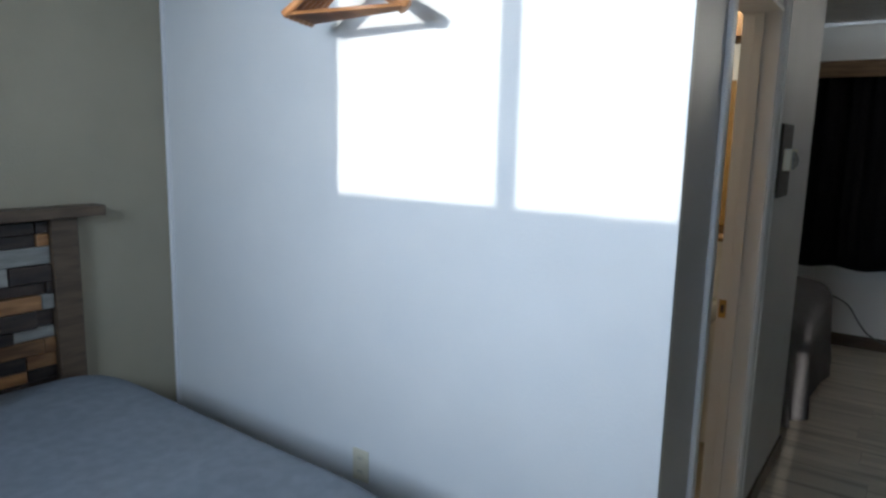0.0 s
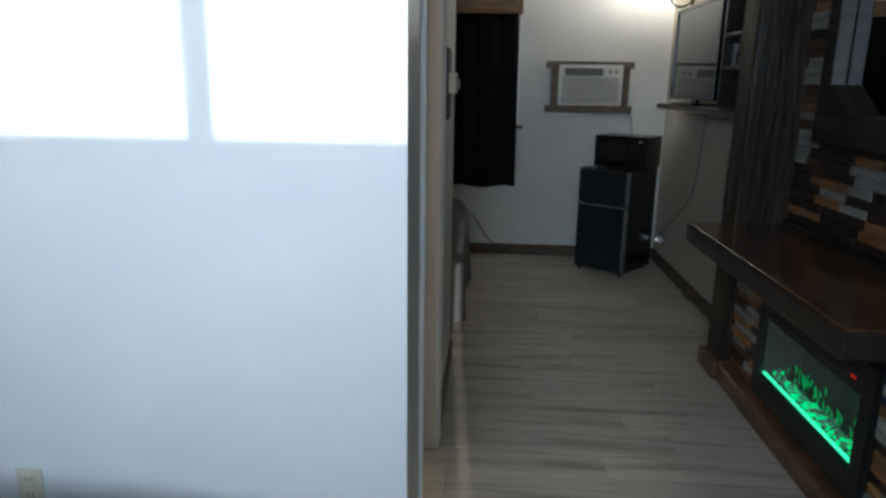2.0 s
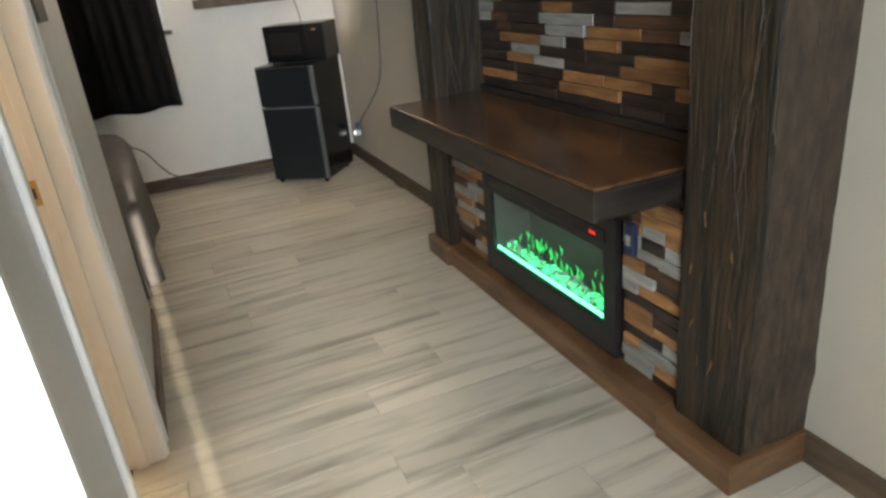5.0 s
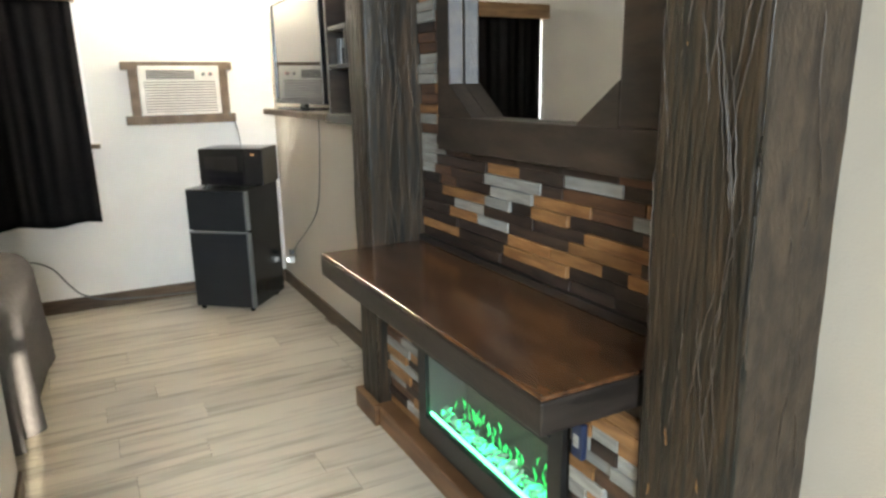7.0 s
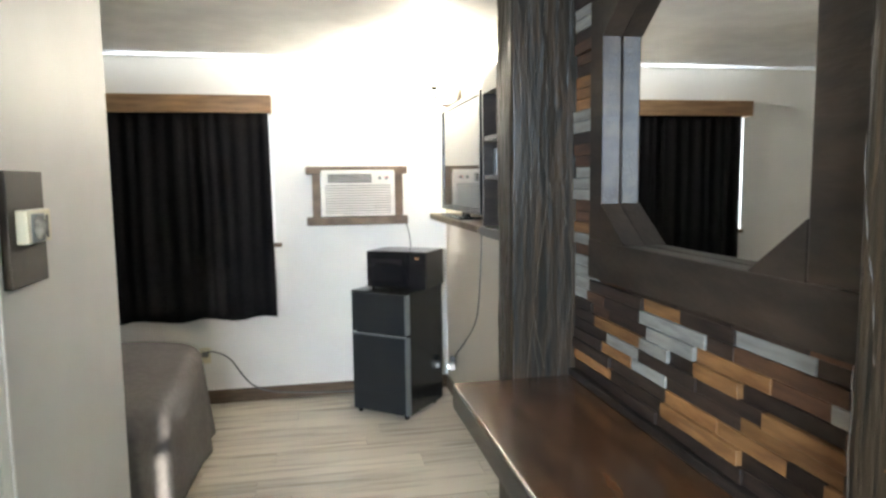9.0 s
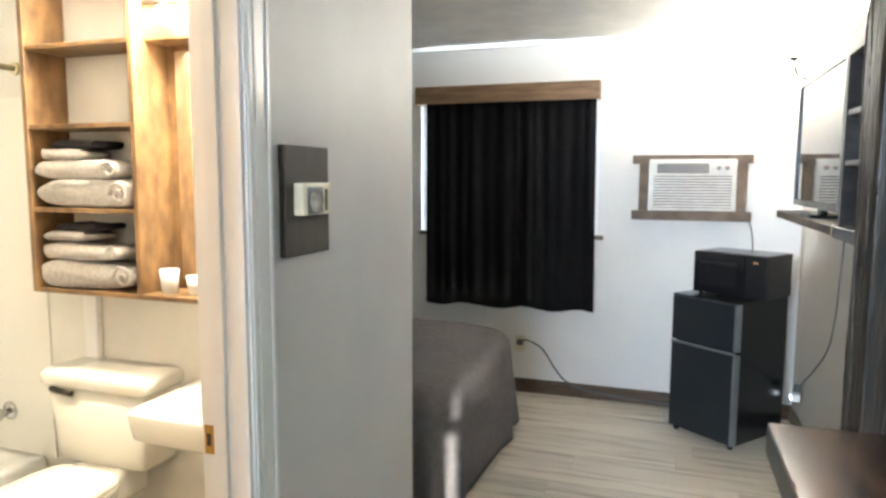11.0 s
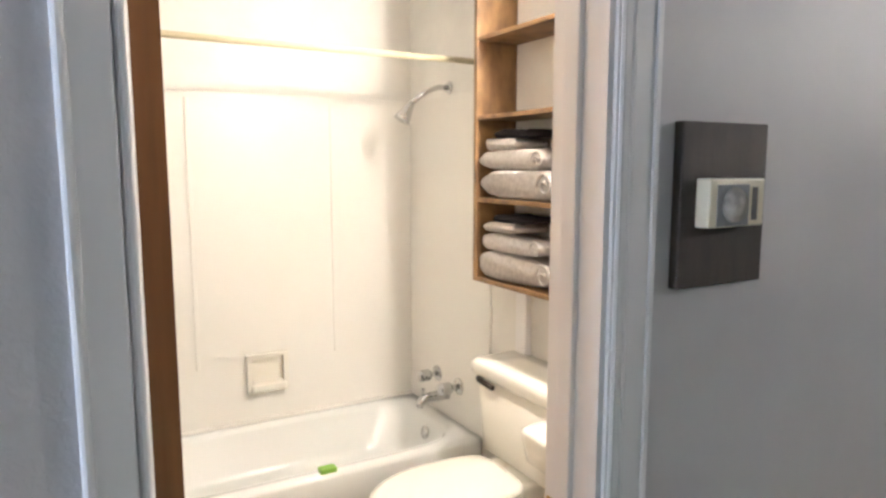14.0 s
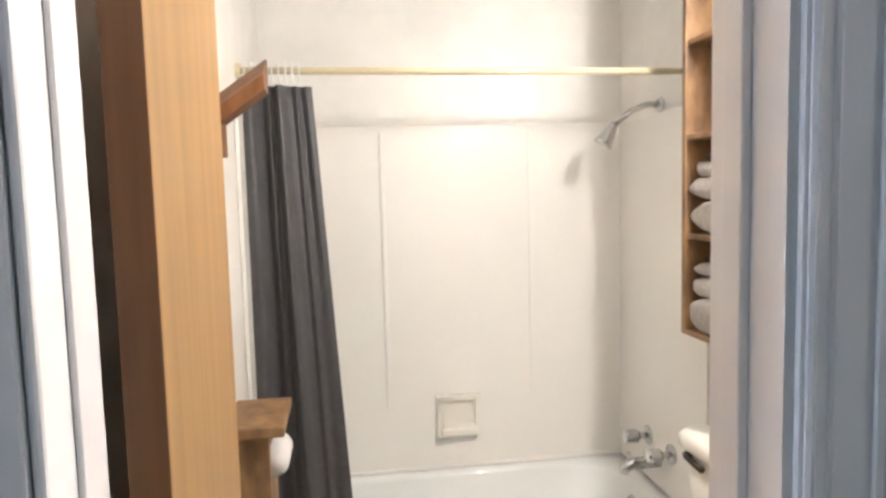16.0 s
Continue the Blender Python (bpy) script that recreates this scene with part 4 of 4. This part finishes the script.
fau = thing("tub_faucet", "chrome tub spout with two round clear handles", "faucet")
for vx, vz in ((-2.10, 0.508), (-1.89, 0.502)):
    part("escutcheon", lathe([(0.042, 0), (0.04, 0.006), (0.026, 0.014), (0.014, 0.018)], 20), CHROME, fau, "", True).matrix_local = pose(vx, 2.068, vz, 90)
    part("handle", lathe([(0.012, 0.012), (0.013, 0.045), (0.026, 0.048), (0.031, 0.056), (0.03, 0.10), (0.026, 0.108), (0.001, 0.109)], 12), CHROME, fau).matrix_local = pose(vx, 2.068, vz, 90)
part("spout", tube([(-2.0, 2.07, 0.43), (-2.0, 1.97, 0.43), (-2.0, 1.935, 0.426), (-2.0, 1.915, 0.41), (-2.0, 1.91, 0.39)], [0.026, 0.025, 0.024, 0.022, 0.018], 14), CHROME, fau, "", True)
part("diverter", lathe([(0.006, 0), (0.006, 0.02), (0.009, 0.022), (0.009, 0.032), (0.001, 0.033)], 10, (-2.0, 1.93, 0.448)), CHROME, fau)

rod = thing("shower_rod", "cream shower curtain rod across the tub", "curtain rod")
RX, RZ = -1.74, 2.008
part("rod_tube", tube([(RX, 0.452, RZ), (RX, 2.078, RZ)], 0.0125, 14), RODMAT, rod, "", True)
for y, s in ((0.451, 1), (2.079, -1)):
    part("end_cap", tube([(RX, y, RZ), (RX, y + s * 0.012, RZ)], 0.026, 16), RODMAT, rod)
scur = thing("shower_curtain", "charcoal shower curtain bunched at one end of the rod", "curtain", at=(RX, 0.468, RZ - 0.05), turn=90)
part("cloth", drape(0.225, 1.75, 1.5, 0.026, 6.2, 0.45, 90, 30), SHOWERCLOTH, scur, "", True)
for k in range(9):
    rp = [(0.01 + 0.022 * k, 0.019 * math.sin(a), 0.055 - 0.012 + 0.032 * math.cos(a)) for a in [2 * math.pi * i / 14 for i in range(15)]]
    part("ring", tube(rp, 0.0028, 6), LINEN, scur, "white plastic curtain ring", True)

# toilet
wc = thing("toilet", "bone-coloured two-piece toilet with a closed lid", "toilet")
WX = -1.178


def rr(x0, x1, y0, y1, z, p=7):
    return oval((x0 + x1) / 2, (y0 + y1) / 2, z, (x1 - x0) / 2, (y1 - y0) / 2, 40, p)


part("tank", loft([rr(WX - 0.2, WX + 0.2, 1.89, 2.065, 0.42), rr(WX - 0.215, WX + 0.215, 1.872, 2.07, 0.435, 12), rr(WX - 0.24, WX + 0.24, 1.865, 2.075, 0.735, 14)]), PORCELAIN, wc, "", True)
part("tank_lid", loft([rr(WX - 0.25, WX + 0.25, 1.85, 2.078, 0.735, 12), rr(WX - 0.262, WX + 0.262, 1.842, 2.078, 0.745, 12), rr(WX - 0.262, WX + 0.262, 1.842, 2.078, 0.782, 12), rr(WX - 0.248, WX + 0.248, 1.855, 2.072, 0.798, 10), rr(WX - 0.1, WX + 0.1, 1.93, 2.0, 0.801)]), PORCELAIN, wc, "", True)
part("lever", tube([(WX - 0.19, 1.862, 0.728), (WX - 0.19, 1.842, 0.728), (WX - 0.17, 1.836, 0.728), (WX - 0.08, 1.836, 0.722)], 0.011, 10), DARKMETAL, wc, "dark flush lever", True)
part("neck", box(WX - 0.13, WX + 0.13, 1.80, 2.0, 0.30, 0.425, 0.03, 3), PORCELAIN, wc, "", True)


def bowl_ring(z, s):
    """Egg-shaped outline, round in front and square behind."""
    out = []
    for k in range(48):
        a = 2 * math.pi * k / 48
        c, q = math.cos(a), math.sin(a)
        if q > 0:
            out.append((WX + 0.185 * s * math.copysign(abs(c) ** 0.35, c), 1.60 + 0.235 * q ** 0.5, z))
        else:
            out.append((WX + 0.185 * s * c, 1.60 + 0.29 * s * q, z))
    return out


part("bowl", loft([bowl_ring(0.003, 0.55), bowl_ring(0.15, 0.5), bowl_ring(0.28, 0.75), bowl_ring(0.37, 0.98), bowl_ring(0.385, 1.0), bowl_ring(0.39, 0.9)]), PORCELAIN, wc, "", True)
part("seat", loft([bowl_ring(0.391, 1.0), bowl_ring(0.395, 1.03), bowl_ring(0.408, 1.03), bowl_ring(0.411, 1.0)]), PORCELAIN, wc, "", True)
part("lid", loft([bowl_ring(0.412, 1.0), bowl_ring(0.416, 1.03), bowl_ring(0.428, 1.02), bowl_ring(0.436, 0.9), bowl_ring(0.438, 0.3)]), PORCELAIN, wc, "closed white lid", True)
pk = thing("soap_packet", "small green wrapped soap packet on the tub rim", "soap")
part("wrapper", box(-1.735, -1.69, 1.30, 1.37, TZ + 0.001, TZ + 0.022, 0.006), SOAPGREEN, pk)

sink = thing("wall_sink", "white wall-hung bathroom sink", "sink")
part("basin", loft([rr(-0.72, -0.38, 1.74, 2.076, 0.62, 5), rr(-0.755, -0.33, 1.64, 2.078, 0.665, 8), rr(-0.775, -0.31, 1.61, 2.078, 0.69, 10), rr(-0.785, -0.30, 1.60, 2.078, 0.775, 12), rr(-0.775, -0.31, 1.61, 2.078, 0.785, 12), rr(-0.72, -0.36, 1.66, 1.95, 0.785, 4), rr(-0.69, -0.39, 1.70, 1.92, 0.69, 3)]), PORCELAIN, sink, "", True)
tp = part("tap", tube([(-0.62, 2.02, 0.78), (-0.62, 2.02, 0.88), (-0.62, 1.98, 0.9), (-0.62, 1.92, 0.88)], 0.011, 10), CHROME, sink, "", True)
part("tap_handle", lathe([(0.02, 0.78), (0.022, 0.84), (0.001, 0.845)], 12, (-0.55, 2.02, 0)), CHROME, tp)

# wooden shelf cabinet with mirror recess
SF, SB = 1.888, 2.079
cabn = thing("bathroom_shelf", "rustic brown wooden wall shelf with a lit mirror bay", "shelf")
XL, XM, XR = -1.485, -0.955, -0.24
part("side_panel", box(XL, XL + 0.022, SF, SB, 1.10, 2.32, 0.003), SHELFWOOD, cabn)
part("side_panel", box(XM - 0.011, XM + 0.011, SF, SB, 1.118, 2.32, 0.003), SHELFWOOD, cabn)
part("side_panel", box(XR - 0.022, XR, SF, SB, 1.10, 2.32, 0.003), SHELFWOOD, cabn)
part("bottom_board", box(XL + 0.022, XR - 0.022, SF, SB, 1.10, 1.118, 0.003), SHELFWOOD, cabn)
for z in (1.435, 1.755, 2.055):
    part("shelf_board", box(XL + 0.022, XM - 0.011, SF + 0.004, SB, z - 0.018, z, 0.003), SHELFWOOD, cabn)
part("top_board", box(XL, XR, SF, SB, 2.32, 2.34, 0.003), SHELFWOOD, cabn)
part("lamp_board", box(XM + 0.011, XR - 0.022, SF + 0.06, SB, 2.05, 2.32, 0.003), SHELFWOOD, cabn)
part("mirror_glass", box(XM + 0.05, XR - 0.06, SB - 0.016, SB - 0.01, 1.16, 2.03), MIRROR, cabn, "mirror glass in the bay")
part("mirror_back", box(XM + 0.011, XR - 0.022, SB - 0.01, SB, 1.118, 2.05), SHELFWOOD, cabn)
vl = thing("vanity_light", "row of three glowing warm globe bulbs above the mirror", "lamp")
part("light_base", box(-0.92, -0.32, SF + 0.035, SF + 0.06, 2.17, 2.23, 0.004), DARKMETAL, vl)
for bx in (-0.8, -0.62, -0.44):
    bm = bmesh.new()
    bmesh.ops.create_uvsphere(bm, u_segments=16, v_segments=10, radius=0.033)
    g_ = part("globe", bm, BULB, vl, "glowing warm globe bulb", True)
    g_.location = (bx, SF + 0.005, 2.12)
    part("stem", tube([(bx, SF + 0.035, 2.19), (bx, SF + 0.005, 2.18), (bx, SF + 0.005, 2.145)], 0.01, 8), DARKMETAL, vl)
cup = thing("paper_cup", "white paper cup standing in the wooden mirror bay", "cup")
part("cup_wall", lathe([(0.028, 1.119), (0.036, 1.21), (0.034, 1.21), (0.026, 1.125)], 20, (-0.87, 1.95, 0)), LINEN, cup, "", True)
cup2 = thing("paper_cup", "white paper cup standing in the wooden mirror bay", "cup")
part("cup_wall", lathe([(0.026, 1.119), (0.034, 1.19), (0.032, 1.19), (0.024, 1.125)], 20, (-0.76, 1.96, 0)), LINEN, cup2, "", True)


def towel(label, x0, x1, z0, h, mat, seed):
    """A towel folded in three and rolled at its end: a spiral section drawn out towards the wall."""
    tw = thing("folded_towel", label, "towel", "towels on the shelf")
    yf = SF + 0.012 + 0.01 * noise.noise((seed, 1, 1))
    L = x1 - x0
    n = 22
    outer = []
    for k in range(n):
        a = 2 * math.pi * k / n
        c, s = math.cos(a), math.sin(a)
        outer.append((x0 + L / 2 + L / 2 * math.copysign(abs(c) ** 0.45, c), z0 + h / 2 + (h / 2) * math.copysign(abs(s) ** 0.7, s) * (0.84 + 0.16 * math.sin(1.6 * c + 0.6 * seed)) + (0.012 * noise.noise((c * 2, seed, 1)) if s > 0 else 0)))
    rings = []
    for q, ins in ((0.0, 0.012), (0.012, 0.0), (0.08, 0.0), (0.15, 0.002)):
        rings.append([(px + (x0 + L / 2 - px) * ins / (L / 2) + 0.010 * noise.noise((px * 16, pz * 16, seed + q * 9)), yf + q + 0.022 * noise.noise((px * 7, pz * 18, seed)), max(z0, pz + (z0 + h / 2 - pz) * ins / (h / 2) + 0.003 * noise.noise((px * 20, q * 20, seed)))) for px, pz in outer])
    part("fold", loft(rings), mat, tw, "", True)
    rc = (x1 - h * 0.5, z0 + h * 0.5)
    sp = [(rc[0] + (0.06 + 0.36 * t) * h * math.cos(9.5 * t), yf - 0.004, rc[1] + (0.06 + 0.36 * t) * h * math.sin(9.5 * t)) for t in [k / 30 for k in range(31)]]
    part("roll_end", tube(sp, h * 0.055, 6), TOWELD if mat == TOWELD else TOWELG, tw, "", True)
    return tw


for base, s in ((1.435, 0.0), (1.118, 3.7)):
    towel("thick grey bath towel folded at the bottom of a pile", XL + 0.026, XM - 0.03, base + 0.001, 0.112, TOWELG, 1.0 + s)
    towel("grey hand towel folded on top of a bath towel", XL + 0.03, XM - 0.09, base + 0.108, 0.078, TOWELG, 2.0 + s)
    towel("small grey face cloth folded on the pile", XL + 0.045, XL + 0.28, base + 0.182, 0.046, TOWELG, 3.0 + s)
    towel("small black face cloth on top of the pile", XL + 0.12, XL + 0.33, base + 0.224, 0.036, TOWELD, 4.0 + s)
pipe = thing("wall_pipe_cover", "white boxed pipe strip behind the toilet tank", "pipe cover")
part("cover", box(-1.41, -1.34, 2.05, 2.079, 0.45, 1.10, 0.004), TRIM, pipe)

# paper stand and carved bracket by the door-side wall
ps = thing("paper_stand", "brown wooden toilet paper stand with an overhanging top", "stand")
part("top", box(-1.40, -1.14, 0.455, 0.61, 0.97, 1.0, 0.005), SHELFWOOD, ps)
part("post", box(-1.36, -1.18, 0.46, 0.565, 0.0, 0.97, 0.004), SHELFWOOD, ps)
part("roll", tube([(-1.33, 0.572, 0.88), (-1.21, 0.572, 0.88)], 0.042, 20), LINEN, ps, "white paper roll", True)
br = thing("towel_bracket", "dark brown fluted wooden bracket on the bathroom wall", "bracket")
fl = [(0.0, 1.815), (0.0, 1.90), (0.012, 1.905), (0.02, 1.895), (0.028, 1.90), (0.04, 1.885), (0.047, 1.875), (0.055, 1.878), (0.068, 1.858), (0.075, 1.85), (0.06, 1.815)]
rings = []
for k in range(9):
    y = 0.452 + 0.14 * k / 8
    rings.append([(-1.33 + a * 1.6, y, zz - 0.045 + 0.1 * k / 8) for a, zz in fl])
part("bracket_body", loft(rings), DOOREDGE, br)
part("bracket_plate", box(-1.34, -1.22, 0.4505, 0.475, 1.70, 1.80, 0.003), DOOREDGE, br)

# ---- mosaic strips ----
RH = 0.0405
TONE = {"d": DARKPIECE, "t": TANPIECE, "g": GREYPIECE, "b": BROWNPIECE}


def course(parent, xf, row, z0, start, runs, rng):
    """One course of strips from y = start down: runs of tone and the y where each ends."""
    y1 = start
    for tone, y0 in runs:
        n = max(1, round((y1 - y0) / 0.26))
        for k in range(n):
            a, b = y1 - (y1 - y0) * (k + 1) / n, y1 - (y1 - y0) * k / n
            dp = rng.choice((0.007, 0.012, 0.018)) + (0.003 if tone in "tg" else 0.0)
            piece = new("strip", mesh_of("strip", box(-dp, 0.0, 0.0008, b - a - 0.0008, 0.0008, RH - 0.0008, 0.0018, 1), TONE[tone]))
            piece.parent = parent
            piece.location = (xf, a, z0 + RH * row)
        y1 = y0


E0, E1 = PY1 + 0.003, PY2 - 0.002
rng = random.Random(21)
BACK = (
    "d1.6 d1.2 d.8 d", "t1.71 d1.37 t1.015 d.8 d", "d1.72 d1.36 t.86 d.745 t", "d1.79 t1.57 g1.36 d1.02 t.70 d", "d1.74 g1.51 d1.2 d.934 t.66 d",
    "d1.84 t1.50 g1.335 d1.207 t1.018 d.70 b", "d1.87 b1.74 d1.46 g1.208 t.92 b.747 g.66 d", "g1.90 b1.76 d1.513 g1.163 d1.05 b.7 t",
    "g1.88 d1.495 t1.29 d1.047 g.79 d", "g1.82 b1.6 d1.3 d.8 b")


def runs_of(text, end):
    return [(w[0], float(w[1:]) if len(w) > 1 else end) for w in text.split()]


for row, text in enumerate(BACK):
    course(upper, 1.688, row, 0.873, E1, runs_of(text, E0), rng)
# courses beside and above the mirror frame
for row, tone in enumerate("gbgtbbgggbbdggtttdbbdggdbt"):
    course(upper, 1.688, row + 10, 0.873, E1, [(tone, 1.88), (rng.choice("dbgt"), 1.74)], rng)
    course(upper, 1.688, row + 10, 0.873, 0.605, [(rng.choice("dbgt"), E0)], rng)
for row in range(36, 39):
    course(upper, 1.688, row, 0.873, E1, [(rng.choice("dbgt"), 1.7), (rng.choice("db"), 1.3), (rng.choice("dgt"), 0.95), (rng.choice("db"), E0)], rng)
NEAR = ("g.60 d", "g.58 t", "t.66 g", "d.56 g", "t.60 t", "t.60 d", "d.60 d", "g.67 t", "g.60 d", "t.64 b", "g.58 g", "g.66 d.56 g", "t.66 g.56 t", "b.66 t", "t.6 t")
for row, text in enumerate(NEAR):
    course(lower, 1.4995, row, 0.104, 0.742, runs_of(text, E0), rng)
FAR = ("t1.8 t", "d1.85 g", "b1.78 t", "g1.86 d", "t1.8 b", "g1.76 g", "t1.84 d", "g1.8 t", "b1.88 g", "t1.78 d", "g1.84 t", "d1.8 g", "t1.86 b", "g1.8 t", "d1.8 d")
for row, text in enumerate(FAR):
    course(lower, 1.4995, row, 0.104, E1, runs_of(text, 1.668), rng)

# ---- floor planks ----
PW, PL = 0.182, 1.22
plank_mesh = mesh_of("plank", box(0.0009, PL - 0.0009, 0.0009, PW - 0.0009, -0.006, 0.0, 0.0012, 1), PLANKFLOOR)
rng = random.Random(8)
y = SOUTH
while y < NORTH - 0.01:
    left = WEST_A if y < PART else (-0.1 if y < 2.15 else WEST_B)
    wide = min(PW, NORTH - y)
    x = -2.5 - rng.random() * PL
    while x < EAST:
        a0, a1 = max(x, left), min(x + PL, EAST)
        if a1 - a0 > 0.03:
            if a1 - a0 > PL - 0.001 and wide > PW - 0.001:
                me = plank_mesh
            else:
                me = mesh_of("plank", box(0.0009, a1 - a0 - 0.0009, 0.0009, wide - 0.0009, -0.006, 0.0, 0.0012, 1), PLANKFLOOR)
            ob = new("plank", me)
            ob.parent = floor
            ob.location = (a0, y, 0.0)
        x += PL
    y += PW
